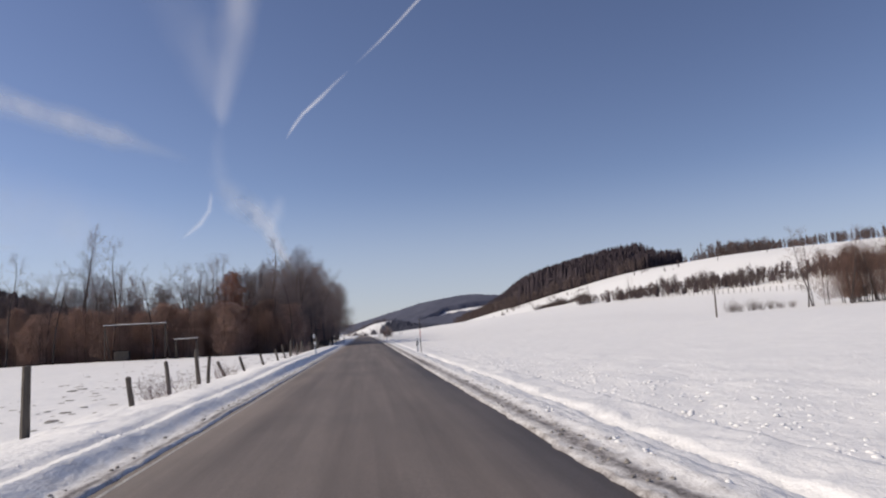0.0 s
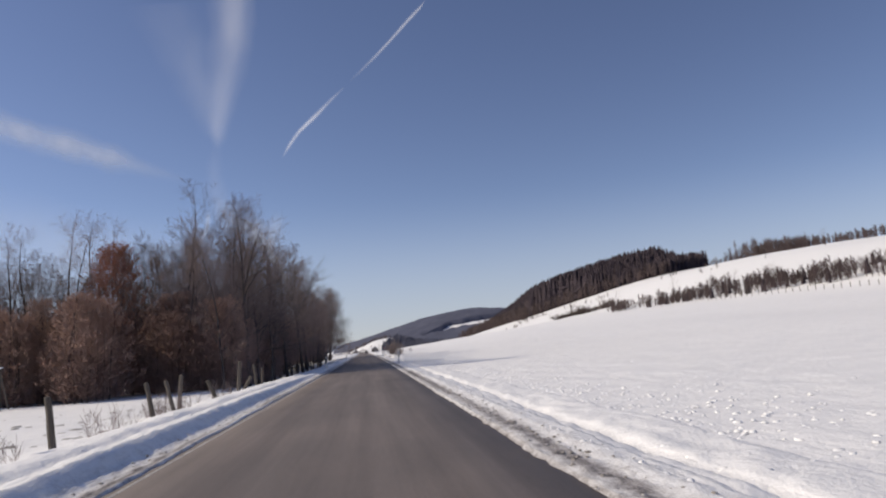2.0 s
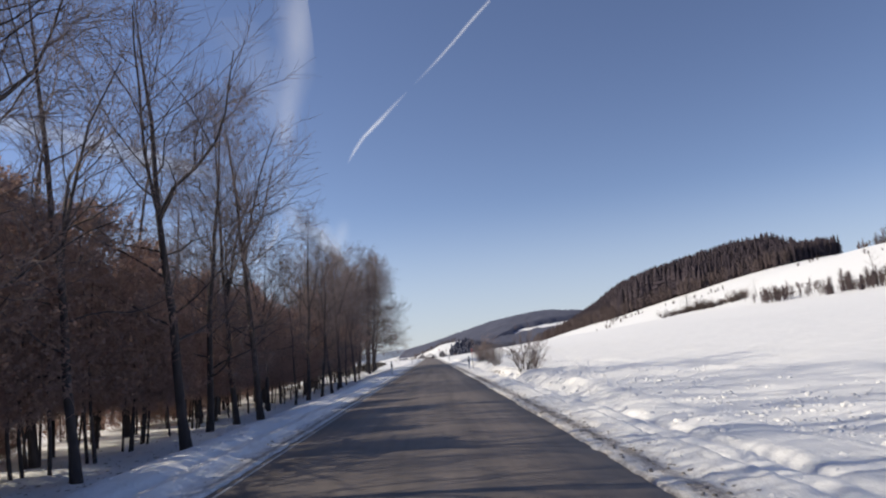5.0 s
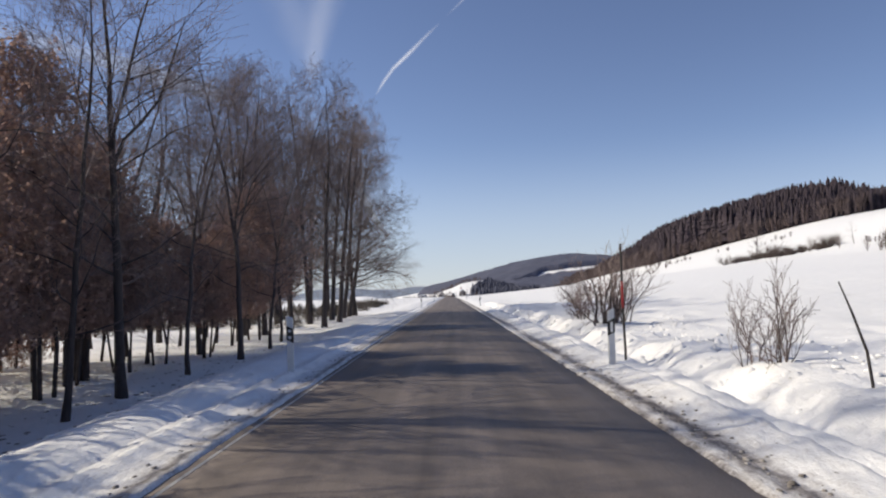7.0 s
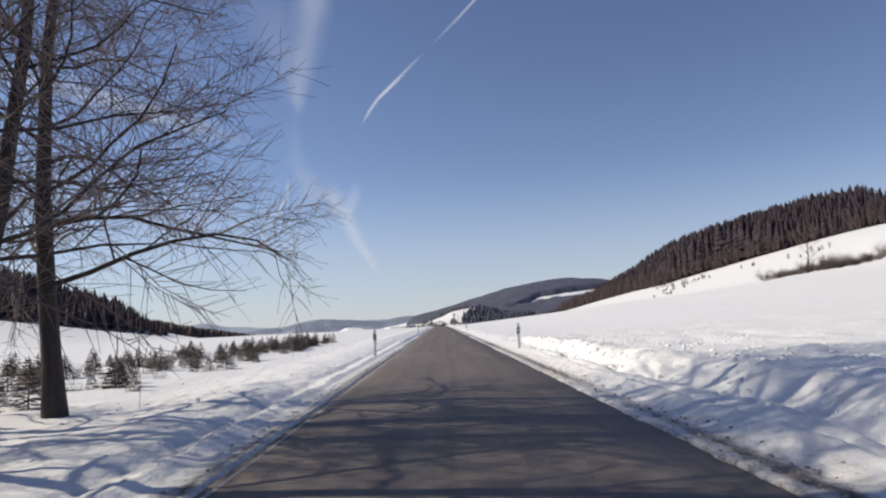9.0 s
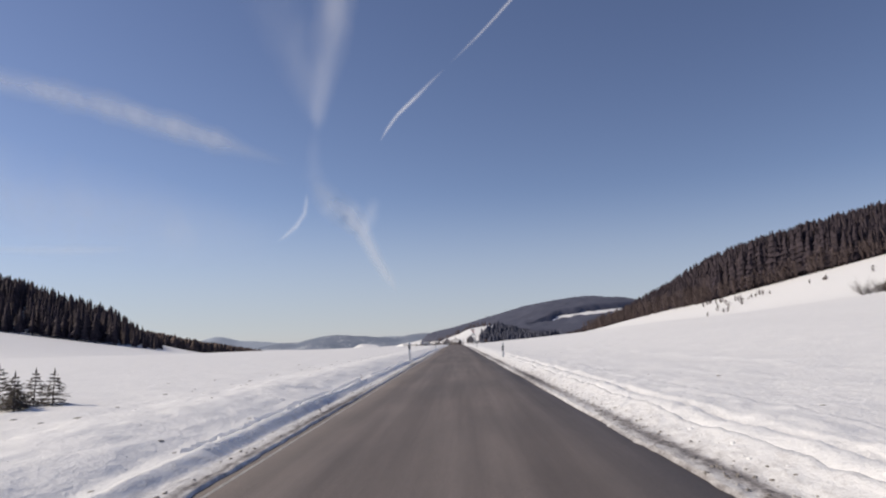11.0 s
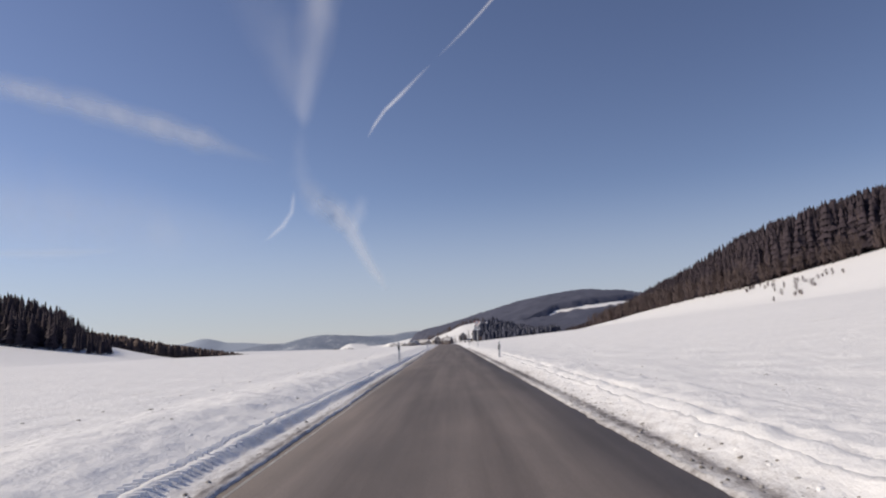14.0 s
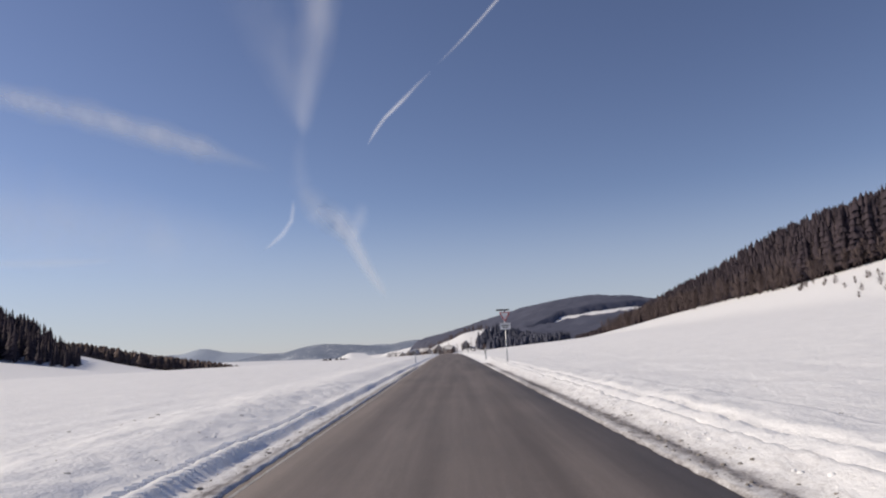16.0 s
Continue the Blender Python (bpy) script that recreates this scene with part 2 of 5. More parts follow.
def road_z(y):
    """Height of the road: level, then falling gently into the valley."""
    return -0.000035 * max(0.0, y - 330.0) ** 2 if y < 900 else -0.000035 * 570.0 ** 2


def ground(x, y):
    u = x - centre(y)
    z = road_z(y)
    n = noise.noise
    if u > 0:
        lift = 0.028 + 0.067 * smooth(70, 270, y) - 0.022 * smooth(330, 420, y)
        z += smooth(2.45, 3.3, u) * (0.06 + 0.12 * smooth(90, 190, y)) - 0.13 * smooth(2.55, 3.1, u) * (1 - smooth(60, 100, y)) + (0.02 * math.exp(-((u - 3.0) / 0.16) ** 2) - 0.11 * math.exp(-((u - 3.28) / 0.075) ** 2)) * (0.7 + 0.6 * n((1.0, y * 0.3, 4.0)))
        rough = smooth(98, 112, y) * (1 - smooth(186, 205, y))
        edge = 3.45 + 0.35 * n((0.3, y * 0.45, 2.0))
        z += rough * (0.22 + 0.09 * n((u * 1.2, y * 0.8, 5.0)) + 0.07 * n((u * 3.1, y * 2.6, 9.0))) * smooth(edge, edge + 0.5, u) - rough * 0.10 * math.exp(-((u - edge + 0.1) / 0.16) ** 2)
        brow = 160.0 + 45.0 * smooth(350, 470, y)
        z += (lift * soft(u - 7.0, 2.2) - 0.9 * lift * soft(u - brow, 15.0)) * (1 - 0.5 * smooth(450, 900, y))
        foot = 98.0 - 18.0 * smooth(350, 430, y)
        steep = (0.16 + 0.05 * smooth(220, 340, y)) * 80.0 / (160.0 - foot)
        z += steep * (soft(u - foot, 7.0) - soft(u - brow, 15.0)) * (1 - smooth(560, 900, y))
    else:
        w = -u
        z += smooth(2.3, 4.4, w) * (0.04 + 0.10 * smooth(120, 200, y)) + 0.09 * smooth(2.0, 2.85, w) * (1 - smooth(3.2, 4.6, w)) * (1 - smooth(60, 90, y)) + 0.03 * math.exp(-((w - 2.7) / 0.16) ** 2) - 0.09 * math.exp(-((w - 3.02) / 0.10) ** 2) * (0.7 + 0.6 * n((2.0, y * 0.25, 7.0))) * (1 - smooth(192, 212, y))
        lip = 2.42 + 0.07 * n((4.0, y * 0.8, 1.0)) + 0.03 * n((8.0, y * 3.1, 1.0))
        step = 0.045 * max(0.0, min(1.0, 0.45 + 1.5 * n((6.0, y * 0.22, 3.0))))
        z += (step * smooth(lip, lip + 0.13, w) + (0.17 - step) * smooth(2.0, 4.6, w)) * smooth(190, 215, y)
        z += 0.06 * (soft(-x - 130.0, 20.0) - soft(-x - 420.0, 30.0)) * smooth(380, 560, y) * (1 - smooth(800, 1100, y)) * smooth(-70.0, 10.0, -x - 0.54 * (y - 286.0) - 5.0)
        z += 0.10 * smooth(2.0, 2.95, w) * (1 - smooth(3.2, 5.0, w)) * smooth(18, 30, y) * (1 - smooth(56, 80, y))
        wood = smooth(62, 100, y) * (1 - smooth(128, 165, y))
        z -= smooth(3.4, 6.3, w) * (0.30 + 0.50 * wood - 0.12 * smooth(150, 175, y))
        far = smooth(320, 560, y)
        z -= 3.4 * math.exp(-((x + 118.0) / 62.0) ** 2) * far
        z += 0.085 * soft(-x - 190.0, 16.0) * far * (1 - smooth(330, 600, -x))
        z -= 0.012 * soft(y - 720.0, 20.0) * smooth(40, 90, w)
        side = -x - 0.54 * (y - 286.0) - 5.0
        z += 0.20 * (soft(side - 14.0, 6.0) - soft(side - 190.0, 20.0)) * smooth(616, 685, y) * (1 - smooth(760, 860, y))
    away = smooth(2.2, 3.2, abs(u))
    z += away * (0.05 * n((x * 0.8, y * 0.5, 0.0)) + 0.034 * n((x * 2.7, y * 2.1, 3.0)))
    z += smooth(6, 30, abs(u)) * 0.30 * n((x * 0.045, y * 0.035, 7.0))
    z -= 0.06 * (1 - smooth(2.28, 2.62, abs(u)))
    # the far hill across the valley
    z += 58.5 * math.exp(-(((x - 200.0) / (178.0 if x > 200 else 215.0)) ** 2 + ((y - 1250.0) / 230.0) ** 2))
    # a snowy shoulder behind the village
    z += (21.0 + 3.0 * n((x * 0.05, y * 0.03, 2.0))) * math.exp(-(((x - 26.0) / (52.0 if x < 26 else 40.0)) ** 2 + ((y - 910.0) / 80.0) ** 2))
    return z


def grid_lines(pairs):
    out = []
    for a, b, n in pairs:
        out += [a + (b - a) * i / n for i in range(n)]
    return out + [pairs[-1][1]]


US = grid_lines([(-2600, -700, 8), (-700, -150, 22), (-150, -40, 28), (-40, -8, 40), (-8, -3.4, 24), (-3.4, -2.0, 14), (-2.0, 2.0, 2), (2.0, 3.6, 16),
                 (3.6, 9, 27), (9, 40, 40), (40, 150, 44), (150, 420, 40), (420, 2600, 10)])
YS = grid_lines([(-400, -20, 12), (-20, 6, 20), (6, 300, 520), (300, 360, 60), (360, 620, 60), (620, 1600, 60), (1600, 4200, 12)])
gv, gf = [], []
for y in YS:
    c = centre(y)
    for u in US:
        gv.append((u + c, y, ground(u + c, y)))
NU = len(US)
for j in range(len(YS) - 1):
    for i in range(NU - 1):
        a = j * NU + i
        gf.append((a, a + 1, a + NU + 1, a + NU))
GROUND = tagged(mesh_part("ground", gv, gf, SNOW, smooth=True), "snow-covered meadows and hillsides beside the road", "snowy ground", kind="structure")

# the road: a crowned strip of asphalt, 4 m wide
rv, rf = [], []
RY = grid_lines([(-60, 400, 230), (400, 900, 60)])
prof = [(-HALF - 0.06, -0.06), (-HALF, 0.0), (-1.2, 0.02), (0, 0.03), (1.2, 0.02), (HALF, 0.0), (HALF + 0.06, -0.06)]
for y in RY:
    for k, (u, z) in enumerate(prof):
        wob = 0.05 * noise.noise((u * 3, y * 0.35, 1.0)) if abs(u) > 2 else 0
        rv.append((centre(y) + u + wob, y, road_z(y) + z))
for j in range(len(RY) - 1):
    for i in range(len(prof) - 1):
        a = j * len(prof) + i
        rf.append((a, a + 1, a + len(prof) + 1, a + len(prof)))
ROAD = tagged(mesh_part("road", rv, rf, ASPHALT, smooth=True), "narrow grey asphalt road, worn and dry, cleared of snow", "road", kind="structure")


# ---------------------------------------------------------------- sky: contrails and thin cloud, far off
def cloud_stuff():
    m, n, l, b = mat("ice_cloud", 1.0)
    n.remove(b)
    out = n["Material Output"]
    a = n.new("ShaderNodeAttribute")
    a.attribute_name = "soft"
    nz = noise_tex(n, l, 0.004, 5, 0.6, (1.0, 1.0, 0.45))
    r = ramp(n, [(0.34, (0.72, 0.72, 0.72)), (0.66, (1, 1, 1))])
    l.new(nz.outputs["Fac"], r.inputs["Fac"])
    fz = noise_tex(n, l, 0.006, 3, 0.5, (1.0, 1.0, 0.6))
    fr = ramp(n, [(0.32, (0.68, 0.68, 0.68)), (0.66, (1, 1, 1))])
    l.new(fz.outputs["Fac"], fr.inputs["Fac"])
    both = n.new("ShaderNodeMath")
    both.operation = "MULTIPLY"
    l.new(r.outputs["Color"], both.inputs[0])
    l.new(fr.outputs["Color"], both.inputs[1])
    mu = n.new("ShaderNodeMath")
    mu.operation = "MULTIPLY"
    l.new(a.outputs["Fac"], mu.inputs[0])
    l.new(both.outputs[0], mu.inputs[1])
    tl = n.new("ShaderNodeBsdfTranslucent")
    tl.inputs["Color"].default_value = (0.93, 0.93, 0.93, 1)
    tr = n.new("ShaderNodeBsdfTransparent")
    mx = n.new("ShaderNodeMixShader")
    l.new(mu.outputs[0], mx.inputs["Fac"])
    l.new(tr.outputs[0], mx.inputs[1])
    l.new(tl.outputs[0], mx.inputs[2])
    l.new(mx.outputs[0], out.inputs["Surface"])
    return m


CLOUD = cloud_stuff()


def streak(name, label, pts, widths, dens):
    """A soft-edged band of ice cloud through pts (x, z on a plane 4.7 km off), tilted to the sun."""
    eye = Vector((0.0, 145.0, 1.0))
    line = []
    for (x, z) in pts:
        line.append(eye + Vector((x, 4550.0, z)))
    # finer steps
    fine, fw, fd = [], [], []
    for i in range(len(line) - 1):
        for k in range(6):
            q = k / 6
            fine.append(line[i].lerp(line[i + 1], q))
            fw.append(widths[i] * (1 - q) + widths[i + 1] * q)
            fd.append(dens[i] * (1 - q) + dens[i + 1] * q)
    fine.append(line[-1]), fw.append(widths[-1]), fd.append(dens[-1])
    v, f, s = [], [], []
    cols = [(-1, 0), (-0.6, 0.35), (-0.25, 0.85), (0, 1), (0.25, 0.85), (0.6, 0.35), (1, 0)]
    for i, p in enumerate(fine):
        d = (fine[min(i + 1, len(fine) - 1)] - fine[max(i - 1, 0)]).normalized()
        view = (p - eye).normalized()
        nrm = (sun_dir + view).normalized()
        w = d.cross(nrm).normalized()
        if w.x < 0:
            w = -w
        for c, k in cols:
            wob = 1 + 0.25 * noise.noise((p.x * 0.006, p.z * 0.006, c))
            v.append(p + w * c * fw[i] * wob)
            s.append(k * fd[i])
    n = len(cols)
    for i in range(len(fine) - 1):
        for k in range(n - 1):
            f.append((i * n + k, i * n + k + 1, (i + 1) * n + k + 1, (i + 1) * n + k))
    ob = mesh_part(name, v, f, CLOUD, smooth=True)
    at = ob.data.attributes.new("soft", "FLOAT", "POINT")
    at.data.foreach_set("value", s)
    return tagged(ob, label, "cloud", kind="stuff")


streak("contrail", "broad white contrail spreading in the blue sky", [(-3400, 1990), (-3100, 1905), (-2700, 1785), (-2350, 1675), (-2000, 1562), (-1650, 1435), (-1490, 1370), (-1150, 1245)],
       [120, 125, 130, 130, 125, 110, 75, 40], [0.34, 0.42, 0.48, 0.54, 0.60, 0.60, 0.26, 0.0])
streak("contrail", "thin bright contrail, upper stretch, in the blue sky", [(600, 2560), (430, 2385), (310, 2255), (190, 2130), (60, 2005), (-20, 1930)], [18, 19, 18, 17, 15, 8], [0.28, 0.34, 0.32, 0.26, 0.10, 0.0])
streak("contrail", "thin bright contrail, lower stretch, in the blue sky", [(-60, 1890), (-150, 1805), (-255, 1700), (-390, 1575), (-460, 1480), (-515, 1390)], [10, 19, 22, 22, 18, 8], [0.04, 0.26, 0.42, 0.5, 0.45, 0.08])
streak("cirrus_cloud", "upright plume of thin white cirrus cloud", [(-800, 2760), (-825, 2420), (-868, 2090), (-912, 1790), (-950, 1570), (-960, 1460)], [230, 215, 175, 130, 80, 30], [0.18, 0.20, 0.19, 0.17, 0.12, 0.0])
streak("cirrus_cloud", "faint slanting feather of cirrus cloud", [(-1300, 2560), (-1180, 2270), (-1080, 1980), (-1000, 1700), (-965, 1500)], [300, 290, 230, 150, 60], [0.04, 0.09, 0.11, 0.10, 0.0])
streak("cirrus_cloud", "faint thread of cirrus cloud below the plume", [(-960, 1520), (-985, 1300), (-975, 1150), (-930, 1010)], [50, 80, 110, 60], [0.0, 0.05, 0.07, 0.0])
streak("cirrus_cloud", "small hooked wisp of cirrus cloud", [(-1030, 1040), (-1032, 985), (-1045, 895), (-1105, 805), (-1195, 730), (-1240, 700)], [14, 24, 26, 28, 18, 6], [0.0, 0.2, 0.28, 0.28, 0.16, 0.0])
streak("cirrus_cloud", "tapering tail of cirrus cloud low in the sky", [(-1000, 1130), (-930, 1050), (-850, 960), (-745, 875), (-655, 760), (-570, 590), (-470, 420), (-420, 330)], [60, 110, 125, 130, 85, 62, 45, 18], [0.0, 0.24, 0.46, 0.66, 0.64, 0.55, 0.36, 0.0])
streak("cirrus_cloud", "pale puff on the edge of the cirrus tail", [(-540, 990), (-590, 880), (-640, 790), (-650, 720)], [60, 90, 80, 40], [0.0, 0.16, 0.16, 0.0])
streak("cirrus_cloud", "pale veil of cirrus cloud over the western sky", [(-3570, 1190), (-2780, 1005), (-1980, 846), (-1190, 740)], [420, 430, 340, 210], [0.26, 0.30, 0.22, 0.0])
streak("cirrus_cloud", "thin level streak of cirrus cloud in the west", [(-3200, 720), (-2850, 700), (-2500, 690), (-2200, 690)], [40, 50, 45, 20], [0.1, 0.24, 0.2, 0.0])


# ---------------------------------------------------------------- verge: slush, edge line, lumps of snow
def strip(name, label, cat, u0, u1, z, y0, y1, step, material, jag=0.1, cols=4, rise=0.03, broken=0.0):
    v, f = [], []
    n = int((y1 - y0) / step)
    for j in range(n + 1):
        y = y0 + (y1 - y0) * j / n
        a = u0 + jag * noise.noise((u0, y * 0.7, 4.0)) + jag * 0.6 * noise.noise((u0, y * 2.9, 9.0))
        b = u1 + jag * noise.noise((u1, y * 0.6, 8.0)) + jag * 0.6 * noise.noise((u1, y * 2.3, 2.0))
        sink = broken * max(0.0, noise.noise((u0, y * 0.31, 3.0)) + 0.8 * noise.noise((u1, y * 1.9, 5.0)))
        for k in range(cols + 1):
            q = k / cols
            u = a + (b - a) * q
            v.append((centre(y) + u, y, road_z(y) + z - sink + (rise * (0.4 + noise.noise((u * 6, y * 2.2, 6.0))) if 0 < k < cols else -0.06)))
    for j in range(n):
        for k in range(cols):
            a = j * (cols + 1) + k
            f.append((a, a + 1, a + cols + 2, a + cols + 1))
    return tagged(mesh_part(name, v, f, material, smooth=True), label, cat, kind="structure")


def dirty_snow():
    """Ploughed snow at the road's edge, stained with grit and soil."""
    m, n, l, b = mat("dirty_snow", 0.7)
    a = n.new("ShaderNodeAttribute")
    a.attribute_name = "grit"
    coarse = noise_tex(n, l, 5.0, 5, 0.7, (1.6, 0.7, 1.0))
    fine = noise_tex(n, l, 34.0, 4, 0.7)
    total = a.outputs["Fac"]
    for tex, k in ((coarse, 1.1), (fine, 0.75)):
        c = n.new("ShaderNodeMath")
        c.operation = "MULTIPLY_ADD"
        c.inputs[1].default_value, c.inputs[2].default_value = k, -0.5 * k
        l.new(tex.outputs["Fac"], c.inputs[0])
        d = n.new("ShaderNodeMath")
        d.operation = "ADD"
        l.new(c.outputs[0], d.inputs[0])
        l.new(total, d.inputs[1])
        total = d.outputs[0]
    r = ramp(n, [(0.12, (0.84, 0.84, 0.845)), (0.42, (0.62, 0.605, 0.60)), (0.66, (0.33, 0.305, 0.298)), (0.92, (0.08, 0.067, 0.065))])
    l.new(total, r.inputs["Fac"])
    l.new(r.outputs["Color"], b.inputs["Base Color"])
    bp = n.new("ShaderNodeBump")
    bp.inputs["Strength"].default_value, bp.inputs["Distance"].default_value = 0.9, 0.03
    l.new(coarse.outputs["Fac"], bp.inputs["Height"])
    l.new(bp.outputs["Normal"], b.inputs["Normal"])
    return m


DIRTY_SNOW = dirty_snow()


def stained_verge(name, label, sgn, stops, step):
    """The strip between asphalt and clean snow. stops: distance from the road's middle, and how gritty it is there."""
    v, f, g = [], [], []
    cols = 15
    n = int(340 / step)
    u0, u1 = stops[0][0], stops[-1][0]
    for j in range(n + 1):
        y = -10.0 + 340.0 * j / n
        shift = 0.05 * noise.noise((sgn, y * 0.5, 2.0)) + 0.035 * noise.noise((sgn, y * 2.7, 4.0))
        thick = 0.8 + 0.5 * noise.noise((sgn * 5.0, y * 0.13, 6.0))
        for k in range(cols + 1):
            q = k / cols
            u = u0 + (u1 - u0) * q
            x = centre(y) + sgn * (u + shift * (1.0 if k else 1.6))
            low, high = road_z(y) + 0.012, max(road_z(y) - 0.02, ground(x, y)) + 0.026
            z = low + (high - low) * smooth(2.08, 2.66, u)
            z += (0.022 if sgn > 0 else 0.013) * (noise.noise((x * 7.0, y * 4.0, 6.0)) + 0.6 * noise.noise((x * 15.0, y * 11.0, 2.0))) + 0.014
            if k in (0, cols):
                z -= 0.07
            v.append((x, y, z))
            for (a, ga), (b, gb) in zip(stops, stops[1:]):
                if a <= u <= b + 1e-6:
                    g.append((ga + (gb - ga) * (u - a) / (b - a)) * thick)
                    break
    for j in range(n):
        for k in range(cols):
            a = j * (cols + 1) + k
            f.append((a, a + 1, a + cols + 2, a + cols + 1) if sgn > 0 else (a, a + cols + 1, a + cols + 2, a + 1))
    ob = mesh_part(name, v, f, DIRTY_SNOW, smooth=True)
    ob.data.attributes.new("grit", "FLOAT", "POINT").data.foreach_set("value", g)
    return tagged(ob, label, "verge", kind="structure")


stained_verge("verge_slush_east", "gritty grey slush and brown dirt along the road's edge", 1,
              [(2.02, 0.95), (2.09, 0.62), (2.16, 0.5), (2.24, 0.75), (2.30, 1.05), (2.37, 0.75), (2.46, 0.40), (2.6, 0.24), (2.75, 0.16), (2.95, 0.0)], 0.10)
stained_verge("verge_slush_west", "gritty snow and brown dirt along the road's edge", -1,
              [(2.03, 0.55), (2.10, 0.55), (2.17, 1.0), (2.24, 0.55), (2.36, 0.32), (2.6, 0.15), (2.75, 0.0)], 0.10)
strip("edge_line", "worn white edge line painted on the asphalt", "road marking", -2.02, -1.89, 0.0165, -10, 420, 0.8, LINE, 0.012, 2, 0.0)

rng = random.Random(5)


def snow_verge(name, label, sgn, u0, u1, cols, step):
    """Crusted, ploughed-up snow along the road, finer than the fields."""
    v, f = [], []
    n = int(312 / step)
    for j in range(n + 1):
        y = -4.0 + 312.0 * j / n
        c = centre(y)
        for k in range(cols + 1):
            q = k / cols
            u = u0 + (u1 - u0) * q + 0.05 * noise.noise((3.0 * sgn, y * 1.3, 1.0)) * (1 - q)
            x = c + sgn * u
            t = noise.turbulence((x * 2.4, y * 1.7, 2.0 * sgn), 4, True, noise_basis="PERLIN_ORIGINAL")
            fade = min(1.0, 8.0 * q) * min(1.0, 2.2 * (1 - q))
            v.append((x, y, ground(x, y) + 0.012 + fade * ((0.046 if sgn > 0 else 0.032) * t - 0.010) - (0.05 if k in (0, cols) else 0.0)))
    for j in range(n):
        for k in range(cols):
            a = j * (cols + 1) + k
            f.append((a, a + 1, a + cols + 2, a + cols + 1) if sgn > 0 else (a, a + cols + 1, a + cols + 2, a + 1))
    return tagged(mesh_part(name, v, f, SNOW, smooth=True), label, "snow", kind="structure")


snow_verge("verge_snow_east", "crusted ploughed snow along the road's edge", 1, 2.78, 4.3, 18, 0.13)
snow_verge("verge_snow_west", "crusted ploughed snow along the road's edge", -1, 2.52, 5.6, 36, 0.12)


def lumps(name, label, count, y0, y1, pick, smin, smax, material, flat=1.0):
    """Clods of ploughed snow, too many to count."""
    v, f = [], []
    for _ in range(count):
        y = rng.uniform(y0, y1)
        u = pick(y)
        x = centre(y) + u
        r = rng.uniform(smin, smax) * rng.uniform(0.6, 1.0)
        z = ground(x, y)
        if abs(u) < 2.75:
            z = max(z, road_z(y)) + 0.03
        b = len(v)
        v.append((x + rng.uniform(-.2, .2) * r, y, z + flat * r * rng.uniform(0.5, 0.9)))
        k0 = rng.uniform(0, 6.28)
        for ring, zz in ((0.75, 0.42), (1.0, -0.25)):
            for k in range(6):
                w = k0 + k * 1.047
                q = r * ring * rng.uniform(0.7, 1.2)
                v.append((x + q * math.cos(w), y + q * 1.2 * math.sin(w), z + flat * r * zz * rng.uniform(0.8, 1.2)))
        for k in range(6):
            n = (k + 1) % 6
            f.append((b, b + 1 + k, b + 1 + n))
            f.append((b + 1 + k, b + 7 + k, b + 7 + n, b + 1 + n))
    return tagged(mesh_part(name, v, f, material, smooth=True), label, "snow", kind="stuff")


def east_pick(y):
    return abs(rng.gauss(0, 0.22)) + (3.5 if 100 < y < 190 else 2.6)


lumps("snow_clods", "clods of ploughed snow along the verge", 2000, 2, 300, east_pick, 0.012, 0.045, SNOW)
lumps("snow_clods", "clods of ploughed snow along the verge", 1300, 2, 300, lambda y: -2.65 - abs(rng.gauss(0, 0.5)), 0.012, 0.05, SNOW)
tv, tf = [], []
for y0, y1 in ((206.0, 300.0),):
    y = y0
    while y < y1:
        if noise.noise((5.0, y * 0.12, 1.0)) > -0.25:
            for u in (-2.62, -2.80):
                x, w = centre(y) + u + 0.05 * noise.noise((u, y * 0.2, 0.0)) + rng.uniform(-0.02, 0.02), 0.075 * rng.uniform(0.6, 1.2)
                z = ground(x, y) + 0.02
                b = len(tv)
                tv += [(x - w, y - 0.03, z - 0.02), (x + w, y, z - 0.02), (x + w, y + 0.07, z - 0.02), (x - w, y + 0.04, z - 0.02),
                       (x - w * 0.8, y - 0.01, z + 0.03), (x + w * 0.8, y + 0.015, z + 0.03), (x + w * 0.8, y + 0.05, z + 0.03), (x - w * 0.8, y + 0.03, z + 0.03)]
                tf += [(b + 4, b + 5, b + 6, b + 7), (b, b + 1, b + 5, b + 4), (b + 1, b + 2, b + 6, b + 5), (b + 2, b + 3, b + 7, b + 6), (b + 3, b, b + 4, b + 7)]
        y += 0.15 * rng.uniform(0.8, 1.3)
tagged(mesh_part("tyre_track", tv, tf, SNOW), "tyre tread pressed into the snow of the verge", "tyre track", kind="stuff")
lumps("dirt_clods", "brown clods of frozen dirt and ice at the road's edge", 7500, 2, 300, lambda y: (rng.uniform(2.15, 2.7) if rng.random() < 0.85 else -2.3) + rng.gauss(0, 0.05), 0.008, 0.034, DIRT, 0.7)
lumps("dark_clods", "low dark brown clods scattered on the snow", 1100, 190, 300, lambda y: -2.8 - abs(rng.gauss(0, 2.0)), 0.02, 0.08, DIRT, 0.35)
lumps("dark_clods", "low dark brown clods scattered on the snow", 160, 190, 300, lambda y: 3.2 + abs(rng.gauss(0, 1.6)), 0.02, 0.06, DIRT, 0.35)
lumps("snow_clods", "small crusts of old snow on the field", 5200, 6, 100, lambda y: 3.35 + abs(rng.gauss(0, 1.7)), 0.015, 0.06, SNOW, 0.55)
